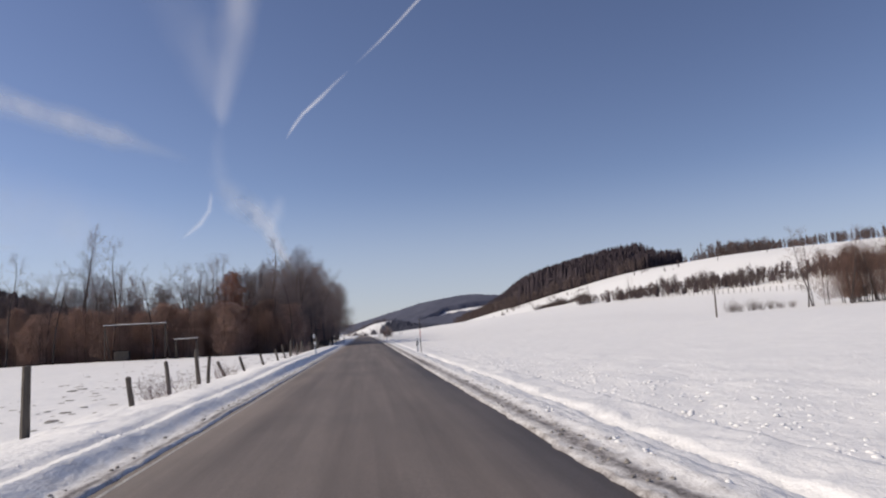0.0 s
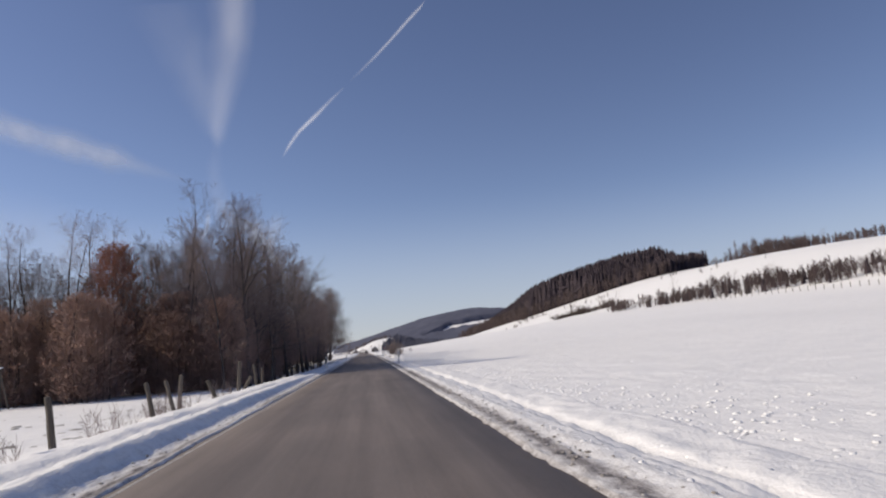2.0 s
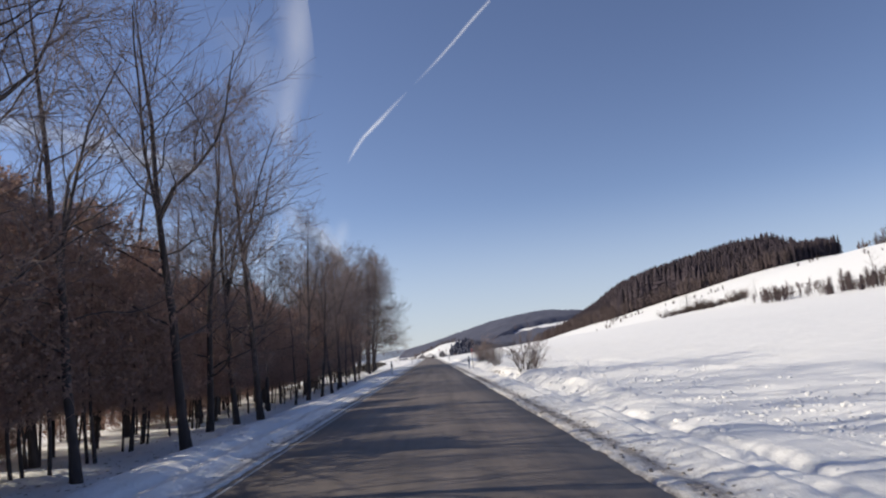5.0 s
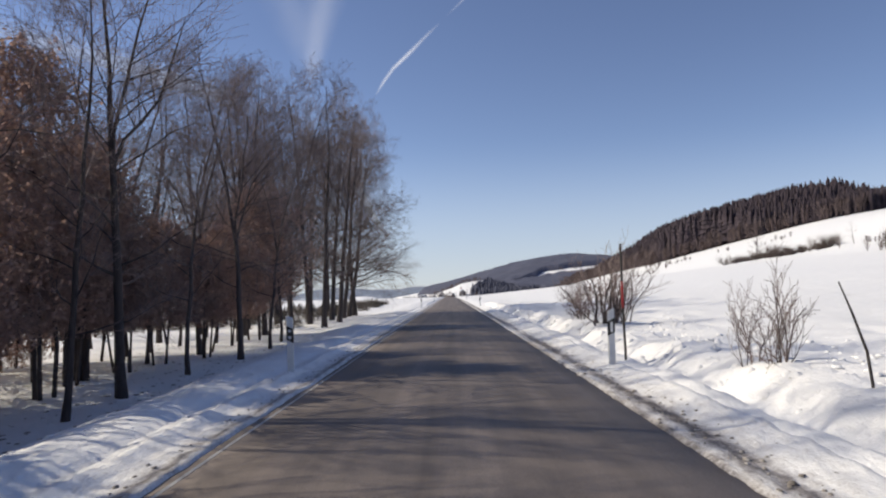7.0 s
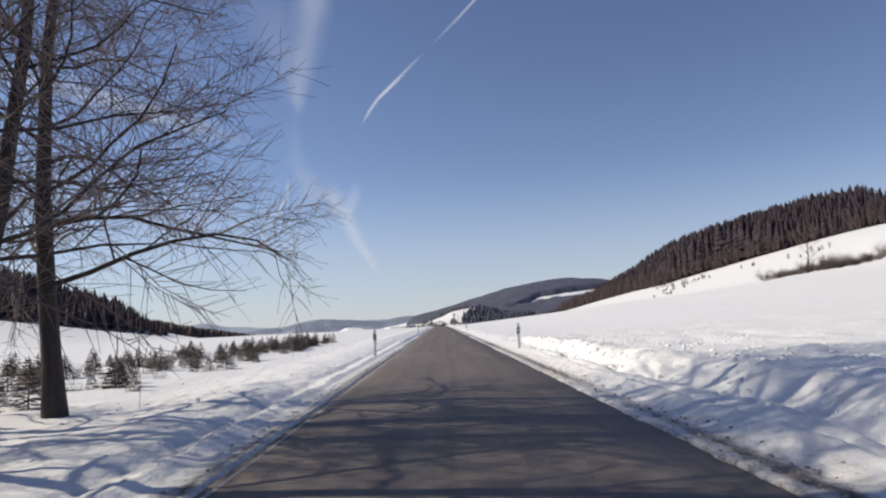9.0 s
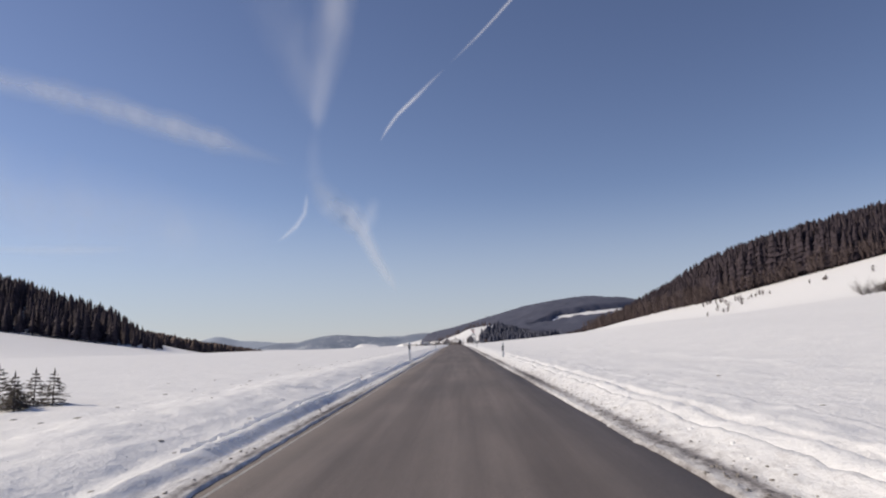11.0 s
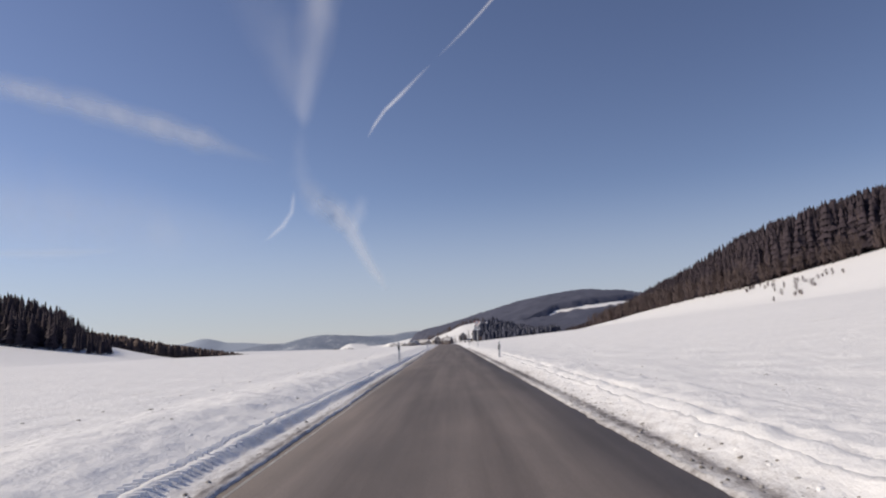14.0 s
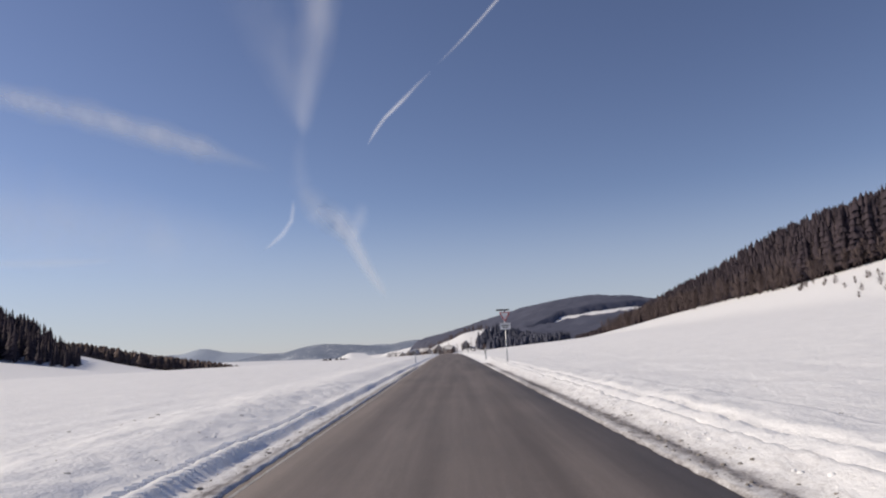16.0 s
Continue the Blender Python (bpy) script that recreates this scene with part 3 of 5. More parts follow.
lumps("dark_clods", "low dark brown clods scattered on the snow", 420, 8, 62, lambda y: -5.2 - abs(rng.gauss(0, 4.5)), 0.05, 0.2, DIRT, 0.16)
lumps("bank_blocks", "blocks of broken snow along the cut bank", 520, 98, 192, lambda y: 3.6 + rng.gauss(0, 0.2), 0.04, 0.12, SNOW)
lumps("snow_clods", "crumbs of broken snow on top of the cut bank", 5200, 96, 196, lambda y: 3.7 + abs(rng.gauss(0, 1.6)), 0.02, 0.07, SNOW, 0.6)
lumps("snow_clods", "crumbs of old snow under the roadside trees", 2600, 92, 200, lambda y: -3.2 - abs(rng.gauss(0, 1.6)), 0.02, 0.07, SNOW, 0.6)
lumps("leaf_litter", "dead leaves and twigs on the snow under the trees", 2600, 74, 172, lambda y: -5.4 - abs(rng.gauss(0, 2.6)), 0.02, 0.07, DIRT, 0.25)


# ---------------------------------------------------------------- plants
def branch(verts, faces, tv, tf, rng, start, way, length, radius, depth, spread, up, sag=0.0, kids=(0, 6, 6, 7)):
    """A limb that tapers, wanders and forks; thin wood goes to tv, tf."""
    n = 6 if depth > 1 else (4 if depth == 1 else 2)
    pts, p, d = [start], start.copy(), way.normalized()
    for i in range(n):
        d = (d + Vector((rng.uniform(-1, 1), rng.uniform(-1, 1), rng.uniform(-1, 1))) * (0.31 if depth > 0 else 0.24) + Vector((0, 0, up - sag * (i + 1) * 4.0 / n)) * (0.48 / n)).normalized()
        p = p + d * (length / n)
        pts.append(p.copy())
    radii = [max(0.0035, radius * (1 - 0.75 * i / n)) for i in range(n + 1)]
    thick = radius > 0.02
    tube(verts if thick else tv, faces if thick else tf, pts, radii, 5 if radius > 0.04 else 3)
    if depth <= 0:
        return
    for k in range(kids[depth]):
        f = 0.2 + 0.8 * (k + rng.random()) / kids[depth]
        i = min(int(f * n), n - 1)
        q = pts[i].lerp(pts[i + 1], f * n - i)
        base = (pts[i + 1] - pts[i]).normalized()
        side = base.cross(Vector((rng.uniform(-1, 1), rng.uniform(-1, 1), rng.uniform(-1, 1)))).normalized()
        w = (base * rng.uniform(0.5, 0.9) + side * spread).normalized()
        branch(verts, faces, tv, tf, rng, q, w, length * (rng.uniform(0.42, 0.62) if depth > 1 else rng.uniform(0.34, 0.54)) * (1.15 - 0.45 * f), max(0.006, radius * (1 - 0.7 * f) * 0.55), depth - 1, spread, up, sag, kids)


def bare_tree(seed, height, trunk_r, clear, spread, label, name="bare_tree", limbs=16, reach=0.3, lean=0.03, up=0.6, sag=0.12, kids=(0, 6, 6, 7), fork=0.0, material=None):
    """A leafless broadleaf tree: one tapered trunk with limbs, and a crown of twigs."""
    rng = random.Random(seed)
    root = tagged(new(name), label, "tree")
    v, f, tv, tf = [], [], [], []
    pts, p = [], Vector((0, 0, -0.45))
    d = Vector((rng.uniform(-lean, lean), rng.uniform(-lean, lean), 1))
    n = 10
    for i in range(n + 1):
        pts.append(p.copy())
        d = (d + Vector((rng.uniform(-1, 1), rng.uniform(-1, 1), 0)) * 0.11 + Vector((0, 0, 0.11))).normalized()
        p = p + d * ((height + 0.45) / n)
    radii = [trunk_r * (1.4 if i == 0 else 1) * max(0.05, (1 - (i / n)) ** 0.8) for i in range(n + 1)]
    tube(v, f, pts, radii, 8)
    if fork:
        i = int(fork * n)
        for sgn in (-1, 1):
            branch(v, f, tv, tf, rng, pts[i], Vector((0.45 * sgn, rng.uniform(-0.3, 0.3), 1)), height * 0.42, radii[i] * 0.72, 2, 0.7, 0.7, 0.02, kids)
    for k in range(limbs):
        q = (k + rng.random()) / limbs
        h = clear + (0.97 - clear) * q
        i = min(int(h * n), n - 1)
        at = pts[i].lerp(pts[i + 1], h * n - i)
        az = k * 2.4 + rng.uniform(-0.5, 0.5)
        rise = 0.25 + 0.95 * q
        w = Vector((math.cos(az) * spread, math.sin(az) * spread, rise))
        ln = height * reach * (0.84 + 0.36 * q - 0.78 * q * q) * rng.uniform(0.8, 1.15)
        branch(v, f, tv, tf, rng, at, w, ln, max(0.013, radii[i] * 0.34), 2, 0.75, up, sag, kids)
    mesh_part("trunk", v, f, BARK, root, smooth=True)
    mesh_part("crown", tv, tf, material or TWIG, root)
    return root


def shrub(seed, height, stems, label, name="bare_shrub", depth=1, fan=0.5, r=0.022, kids=(0, 6, 6, 7), category="shrub", material=None):
    """A leafless bush: many stems from one stool."""
    rng = random.Random(seed)
    root = tagged(new(name), label, category)
    v, f, tv, tf = [], [], [], []
    for k in range(stems):
        az = rng.uniform(0, 6.28)
        at = Vector((math.cos(az), math.sin(az), 0)) * rng.uniform(0.02, 0.28) + Vector((0, 0, -0.25))
        w = Vector((math.cos(az) * fan, math.sin(az) * fan, rng.uniform(0.9, 1.5)))
        branch(v, f, tv, tf, rng, at, w, height * rng.uniform(0.6, 1.05), r * rng.uniform(0.6, 1.2), depth, 0.6, 0.7, 0.0, kids)
    if v:
        mesh_part("stem", v, f, BARK, root)
    mesh_part("twig", tv, tf, material or TWIG, root)
    return root


def thicket_tree(seed, height, label, material, radius=1.5, twigs=1100, clear=0.6, name="sapling", thin=0.0075, leaves=0):
    """A slim sapling with a dense brush of fine twigs from about a metre up, some with dry leaves."""
    rng = random.Random(seed)
    root = tagged(new(name), label, "young tree")
    v, f, tv, tf = [], [], [], []
    for k in range(3):
        a = Vector((rng.uniform(-0.5, 0.5), rng.uniform(-0.5, 0.5), -0.35))
        pts = [a]
        for i in range(5):
            pts.append(pts[-1] + Vector((rng.uniform(-0.12, 0.12), rng.uniform(-0.12, 0.12), height / 5)))
        tube(v, f, pts, [0.05 * (1 - 0.17 * i) for i in range(6)], 5)
    for k in range(twigs):
        h = clear + (height - clear) * rng.random() ** 1.15
        rr = radius * math.sin(math.pi * min(1.0, 0.22 + 0.7 * (h - clear) / (height - clear))) * math.sqrt(rng.random()) * rng.uniform(0.7, 1.2)
        az = rng.uniform(0, 6.283)
        rr *= 1 + 0.28 * math.sin(2 * az + seed) + 0.22 * math.sin(3 * az + 1.9 * h + seed)
        a = Vector((rr * math.cos(az), rr * math.sin(az), h - 0.3))
        d = Vector((math.cos(az) * 0.25 + rng.gauss(0, 0.45), math.sin(az) * 0.25 + rng.gauss(0, 0.45), rng.uniform(0.1, 1.2))).normalized()
        e = a + d * rng.uniform(0.25, 0.45)
        d = (d + Vector((rng.gauss(0, 0.3), rng.gauss(0, 0.3), 0.25))).normalized()
        tip = e + d * rng.uniform(0.2, 0.45)
        tube(tv, tf, [a, e, tip], [thin, thin * 0.8, thin * 0.4], 3)
        for _ in range(leaves):
            o = e.lerp(tip, rng.random())
            g = Vector((rng.gauss(0, 1), rng.gauss(0, 1), rng.gauss(-0.3, 0.7))).normalized()
            w = g.cross(Vector((rng.gauss(0, 1), rng.gauss(0, 1), rng.gauss(0, 1)))).normalized() * rng.uniform(0.025, 0.042)
            g = g * rng.uniform(0.07, 0.13)
            b = len(tv)
            tv += [o, o + g * 0.5 + w, o + g, o + g * 0.5 - w]
            tf.append((b, b + 1, b + 2, b + 3))
    mesh_part("trunk", v, f, BARK, root, smooth=True)
    mesh_part("crown", tv, tf, material, root)
    return root


def spruce_mesh(verts, faces, x, y, z, h, r, rng, tiers=7, sides=7, droop=0.18):
    """A spruce: a stack of ragged drooping skirts round a stem."""
    base = len(verts)
    for k in range(3):
        w = 2.1 * k
        verts.append((x + 0.03 * h * math.cos(w) * 0.5, y + 0.03 * h * math.sin(w) * 0.5, z - 0.3))
    verts.append((x, y, z + h * 0.7))
    for k in range(3):
        faces.append((base + k, base + (k + 1) % 3, base + 3))
    for t in range(tiers):
        q = t / tiers
        zt = z + h * (0.10 + 0.90 * q)
        top = z + h * min(1.0, 0.10 + 0.90 * (t + 1.7) / tiers)
        rr = r * (1 - q) ** 0.9 * rng.uniform(0.85, 1.15) + 0.02 * r
        b = len(verts)
        verts.append((x, y, top))
        turn = rng.uniform(0, 6.28)
        for k in range(sides * 2):
            w = turn + math.pi * k / sides
            q2 = rr * (rng.uniform(0.65, 1.35) if k % 2 == 0 else rng.uniform(0.3, 0.55))
            verts.append((x + q2 * math.cos(w), y + q2 * math.sin(w), zt - droop * q2 * (1 if k % 2 == 0 else 0.2)))
        for k in range(sides * 2):
            faces.append((b, b + 1 + k, b + 1 + (k + 1) % (sides * 2)))


def scatter(protos, places, smin, smax, tilt=2.0, size=None):
    """Copies of the prototypes at the places (x, y); each prototype itself takes the first place that falls to it."""
    used = set()
    for i, (x, y) in enumerate(places):
        k = i if i < len(protos) else rng.randrange(len(protos))
        s = rng.uniform(smin, smax) * (size(x, y) if size else 1.0)
        m = Matrix.Translation((x, y, ground(x, y))) @ pose(0, 0, 0, rng.uniform(-tilt, tilt), rng.uniform(-tilt, tilt), rng.uniform(0, 360)) @ Matrix.Diagonal((s, s, s, 1))
        if k not in used:
            used.add(k)
            protos[k].matrix_basis = m
        else:
            copy_thing(protos[k], m)


# the roadside wood
G_WOOD = "trees of the roadside wood"
rich = (0, 10, 10, 9)
front = [bare_tree(100 + k, h, r, cl, 0.85, lb, limbs=nl, reach=rc, kids=rich, fork=fk) for k, (h, r, cl, nl, rc, fk, lb) in enumerate([
    (12.5, 0.135, 0.17, 22, 0.33, 0.0, "leafless broadleaf tree with dark trunk at the wood's edge"),
    (11.5, 0.11, 0.20, 21, 0.30, 0.4, "forked leafless broadleaf tree at the wood's edge"),
    (13.0, 0.145, 0.22, 22, 0.31, 0.5, "tall forked leafless tree with a thick dark trunk"),
    (10.5, 0.09, 0.20, 20, 0.30, 0.0, "slim leafless tree with a dark trunk at the wood's edge")])]
for p in front:
    tagged(p, group=G_WOOD)
front_xy = [(-7.5, 113.8), (-7.1, 115.7), (-6.7, 117.5), (-9.1, 119.0), (-7.6, 122.3), (-7.0, 125.4), (-7.0, 128.8), (-6.6, 131.2), (-8.4, 135.5), (-6.5, 134.6),
            (-6.7, 140.1), (-6.6, 137.9), (-6.7, 143.4), (-8.3, 148.4), (-6.4, 146.6), (-6.4, 149.8), (-8.5, 153.0), (-6.8, 152.7), (-8.3, 155.9), (-7.8, 158.5),
            (-6.5, 159.8), (-7.9, 163.2), (-6.6, 164.6), (-7.5, 167.2)]
y = 143.0
while y < 173:
    front_xy.append((-9.6 + rng.uniform(-0.9, 0.9), y))
    y += rng.uniform(3.2, 4.8)
y = 76.0
while y < 112:
    front_xy.append((-7.2 + rng.uniform(-0.9, 0.9), y))
    y += rng.uniform(3.4, 5.4)


corner = [bare_tree(120 + k, h, r, 0.28, 0.5, "slender leafless tree with many upright grey twigs", limbs=22, reach=0.31, kids=(0, 11, 10, 8), up=0.9, sag=0.0, fork=0.35) for k, (h, r) in enumerate([(11.0, 0.09), (12.0, 0.10), (10.2, 0.08)])]
for p in corner:
    tagged(p, group=G_WOOD)
corner_xy = []
for row in range(4):
    y = 78.0 + rng.uniform(0, 2)
    while y < 97:
        corner_xy.append((-8.3 - 1.9 * row + rng.uniform(-0.8, 0.8), y))
        y += rng.uniform(2.0, 3.6)
for k in range(46):
    corner_xy.append((-15.0 - 0.75 * k + rng.uniform(-0.5, 0.5), 75.5 + 0.14 * k + rng.uniform(0, 5.0)))
corner_xy = [(x, y) for x, y in corner_xy if not (y < 80.5 and abs(x + 11.6 + 0.41 * (y - 73)) < 1.5)]
scatter(corner, corner_xy, 0.86, 1.03, 3, size=lambda x, y: 0.82 if x < -14.5 else 1.0)


def edge_size(x, y):
    """The wood's edge is lower in its middle stretch."""
    return 1.0 - 0.21 * smooth(116, 121, y) * (1 - smooth(146, 160, y)) - 0.08 * (1 - smooth(92, 108, y))


scatter(front, front_xy, 0.9, 1.08, size=edge_size)
END_LABEL = "large leafless tree with spreading arched branches at the wood's end"
ends = [bare_tree(143, 13.0, 0.17, 0.19, 1.05, END_LABEL, limbs=32, reach=0.36, kids=(0, 14, 11, 9), up=0.5, sag=0.2),
        bare_tree(141, 12.0, 0.15, 0.18, 1.0, END_LABEL, limbs=28, reach=0.34, kids=(0, 14, 11, 8), up=0.5, sag=0.14)]
for p in ends:
    tagged(p, group=G_WOOD)
more_xy = [(-11.5 - 2.6 * (k % 4) + rng.uniform(-0.9, 0.9), 122.0 + 3.3 * k + rng.uniform(-1, 1)) for k in range(16)]
scatter([copy_thing(front[0], Matrix()), copy_thing(front[3], Matrix())], more_xy, 0.85, 1.05, size=edge_size)
scatter(ends, [(-7.1, 174.4), (-7.2, 171.9), (-7.1, 169.2), (-8.9, 173.1)], 0.95, 1.05)

inner = [bare_tree(160 + k, h, r, 0.3, 0.6, "tall leafless tree inside the roadside wood", name="forest_tree", limbs=15, reach=rc, kids=(0, 7, 7, 6)) for k, (h, r, rc) in enumerate([(13.5, 0.13, 0.25), (12.0, 0.11, 0.26), (14.5, 0.14, 0.24)])]
for p in inner:
    tagged(p, group=G_WOOD)
inner_xy = []
for row in range(11):
    uu = -9.8 - row * 2.9
    y = (70.0 if row > 1 else 78.0) + rng.uniform(0, 3) + 0.32 * row
    while y < 172 - 7 * row if row < 6 else y < 130:
        inner_xy.append((uu + rng.uniform(-1.1, 1.1), y))
        y += rng.uniform(2.8, 5.0) * (1.0 + 0.09 * row)
for k in range(26):
    inner_xy.append((-40 - rng.random() * 34, 79 + rng.random() * 16))
inner_xy = [(x, y) for x, y in inner_xy if not (y < 79.5 and abs(x + 11.6 + 0.41 * (y - 73)) < 1.4)]
inner_xy = [(x, y) for x, y in inner_xy if x > -20.5 or y < 103]
scatter(inner, inner_xy, 0.82, 1.05, size=edge_size)

brush = [thicket_tree(200 + k, h, "young tree with a dense brush of brown leafy twigs", BROWN_TWIG, r, tw, 0.3, leaves=5) for k, (h, r, tw) in enumerate([(6.0, 1.8, 1700), (5.0, 1.6, 1500), (7.0, 1.9, 1900)])]
for p in brush:
    tagged(p, group="young growth of the roadside wood")
brush_xy = []
for depth in range(4):
    for k in range(44 - 4 * depth):
        brush_xy.append((-8.0 - k * (1.55 + 0.12 * depth) + rng.uniform(-0.7, 0.7), 73.0 + 3.0 * depth + 0.14 * k + rng.uniform(-1.4, 1.4)))
y = 75.0
while y < 146:
    for uu in ((-8.6, -10.9, -13.4) if y < 100 else (-12.6,)):
        brush_xy.append((uu + rng.uniform(-0.8, 0.8), y + rng.uniform(-0.9, 0.9)))
    y += rng.uniform(1.9, 2.7) + 1.2 * smooth(120, 158, y)
brush_xy = [(x, y) for x, y in brush_xy if not (x > -12.0 and y < 76.5) and not (y < 79.5 and abs(x + 11.6 + 0.41 * (y - 73)) < 1.2)]
scatter(brush, brush_xy, 0.78, 1.08)

thick = [thicket_tree(220 + k, h, "hornbeam with dense dry brown leaves over a bare dark stem", BROWN_TWIG, rd, tw, 1.5, "hornbeam", 0.0065, 5) for k, (h, rd, tw) in enumerate([(5.6, 1.6, 1700), (4.8, 1.45, 1500), (6.6, 1.6, 1900)])]
for p in thick:
    tagged(p, group="young growth of the roadside wood")
thick_xy = []
for uu, y0, y1 in ((-8.3, 97.0, 156.0), (-10.4, 92.0, 149.0)):
    y = y0
    while y < y1:
        thick_xy.append((uu + rng.uniform(-0.5, 0.5), y))
        y += rng.uniform(1.5, 2.3)
for _ in range(45):
    thick_xy.append((-17.0 - rng.random() * 26, 86 + rng.random() * 16))
scatter(thick, thick_xy, 0.8, 1.12, 3)

beech = thicket_tree(230, 9.3, "young beech still holding its red-brown dead leaves", DEAD_LEAF, 2.5, 3200, 1.6, "young_beech", 0.009, 4)
beech.matrix_basis = pose(-14.9, 80.0, ground(-14.9, 80.0))
poplar = bare_tree(240, 17.0, 0.2, 0.1, 0.28, "tall columnar leafless poplar above the wood", limbs=30, reach=0.2, up=1.0, sag=0.0, kids=rich)
poplar.matrix_basis = pose(-36.3, 92.0, ground(-36.3, 92.0))

# shrubs along the bank
G_BANK = "shrubs on the snow bank"
MANY = "leafless many-stemmed shrub standing in the snow bank"
UPRIGHT = "leafless shrub with upright stems in the snow bank"
for sd, x, y, h, st, fan, r, lb in ((300, 3.85, 117.3, 1.75, 11, 0.36, 0.034, MANY),
                                    (307, 4.05, 117.9, 1.35, 9, 0.5, 0.024, MANY),
                                    (301, 3.75, 129.2, 1.6, 11, 0.26, 0.03, UPRIGHT),
                                    (308, 3.95, 131.4, 1.1, 8, 0.3, 0.022, UPRIGHT),
                                    (302, 3.92, 134.9, 1.35, 8, 0.10, 0.028, UPRIGHT),
                                    (309, 3.85, 135.5, 1.1, 6, 0.12, 0.022, UPRIGHT),
                                    (303, 4.1, 145.2, 2.0, 14, 0.3, 0.042, "large leafless shrub with thick dark stems in the snow"),
                                    (310, 4.6, 145.6, 1.9, 9, 0.75, 0.03, "leafless shrub with branches arching over the snow"),
                                    (304, 4.3, 148.9, 1.7, 9, 0.22, 0.028, MANY),
                                    (305, 4.5, 150.2, 1.6, 9, 0.25, 0.026, MANY),
                                    (306, 8.2, 160.5, 0.9, 5, 0.2, 0.02, "thin leafless shrub poking out of the snow")):
    s = tagged(shrub(sd, h, st, lb, depth=2, fan=fan, r=r, kids=(0, 5, 6, 5)), group=G_BANK)
    s.matrix_basis = pose(x, y, ground(x, y) - 0.04) @ Matrix.Diagonal((0.6, 0.6, 1.0, 1.0) if lb == UPRIGHT else (1, 1, 1, 1))
tuft = shrub(320, 0.9, 16, "tuft of dry brown stalks beside the fence", name="dry_stalks", depth=1, fan=0.45, r=0.008, kids=(0, 3, 3, 3), category="dry plants")
tagged(tuft, group="dry stalks by the fence")
tufts = [(-5.0, 26.5), (-4.8, 27.3), (-5.15, 27.0), (-4.9, 18.4), (-5.2, 19.0), (-4.6, 19.6), (-5.3, 19.8), (-5.1, 45.6), (-4.6, 46.4), (-5.0, 51.2), (-4.8, 52.0), (-4.6, 53.6), (-5.0, 54.4), (-4.6, 56.4), (-5.3, 57.0), (-5.5, 56.2), (-5.9, 57.6), (-4.5, 60.2), (-5.2, 63.5), (-6.3, 71.2)]
scatter([tuft], tufts, 0.6, 1.25, 6)
bank_tuft = tagged(shrub(321, 0.3, 18, "small dark tuft of dry stalks on the snow bank", name="dry_stalks", depth=1, fan=0.6, r=0.007, kids=(0, 3, 3, 3), category="dry plants", material=HEDGE), group="dry stalks on the bank")
scatter([bank_tuft], [(3.55, 119.2), (3.5, 121.4), (3.45, 122.6), (3.5, 123.5), (3.45, 125.0), (3.6, 126.0), (3.5, 127.4), (3.7, 131.0)], 0.7, 1.3, 8)

# young spruces of the plantation behind the wood
def whorls(v, f, h, r, rng):
    """A young spruce: whorls of drooping boughs, each with side sprays, round a leader."""
    for t in range(9):
        q = t / 9
        for k in range(8):
            az = k * 0.785 + t * 0.4 + rng.uniform(-0.25, 0.25)
            ln = r * (1 - q) ** 0.8 * rng.uniform(0.7, 1.25) + 0.04
            z = h * (0.06 + 0.88 * q) + rng.uniform(-0.03, 0.03)
            c, d = math.cos(az), math.sin(az)
            droop = ln * rng.uniform(-0.25, 0.2)
            for s0, s1, turn, wd in ((0.0, 1.0, 0.0, 0.05), (0.35, 0.85, 0.7, 0.04), (0.35, 0.85, -0.7, 0.04), (0.6, 1.0, 0.6, 0.03), (0.6, 1.0, -0.6, 0.03)):
                a = Vector((c * ln * s0, d * ln * s0, z - droop * s0))
                g = Vector((math.cos(az + turn), math.sin(az + turn), -0.2 + rng.uniform(-0.1, 0.35))) * ln * (s1 - s0)
                w = Vector((-math.sin(az + turn), math.cos(az + turn), rng.uniform(-0.6, 0.6))) * wd
                b = len(v)
                v += [a, a + g * 0.5 + w, a + g, a + g * 0.5 - w]
                f.append((b, b + 1, b + 2, b + 3))
    for k in range(6):
        az = k * 1.05
        b = len(v)
        v += [Vector((0, 0, h * 0.8)), Vector((0.035 * math.cos(az), 0.035 * math.sin(az), h * 0.9)), Vector((0, 0, h * 1.05))]
        f.append((b, b + 1, b + 2))


G_PLANT = "young spruces of the plantation"
small = []
for k in range(3):
    root = tagged(new("young_spruce"), "knee-high to man-high young spruce with snow round it", "tree", G_PLANT)
    v, f = [], []
    whorls(v, f, 1.35, 0.62, random.Random(400 + k))
    mesh_part("branch", v, f, GREEN, root)
    tv, tf = [], []
    tube(tv, tf, [Vector((0, 0, -0.2)), Vector((0, 0, 1.3))], [0.03, 0.008], 6)
    mesh_part("trunk", tv, tf, BARK, root)
    small.append(root)
small_xy = []
for k in range(290):
    y = rng.uniform(160, 213)
    near = 7.7 + 0.03 * max(0.0, y - 180)
    wide = 10 * (1 - smooth(178, 214, y)) + 2.2
    small_xy.append((-near - rng.random() * wide, y))
scatter(small, small_xy, 0.45, 1.0, 5)
weeds = tagged(shrub(420, 0.7, 22, "brown dry weeds among the young spruces", name="dry_weeds", depth=1, fan=0.5, r=0.008, kids=(0, 4, 3, 3), category="dry plants", material=HEDGE), group="dry weeds in the plantation")
scatter([weeds], [(-8.2 - rng.random() * (3.0 + 9 * (1 - smooth(180, 212, y))), y) for y in [rng.uniform(158, 208) for _ in range(80)]], 0.6, 1.1, 6)


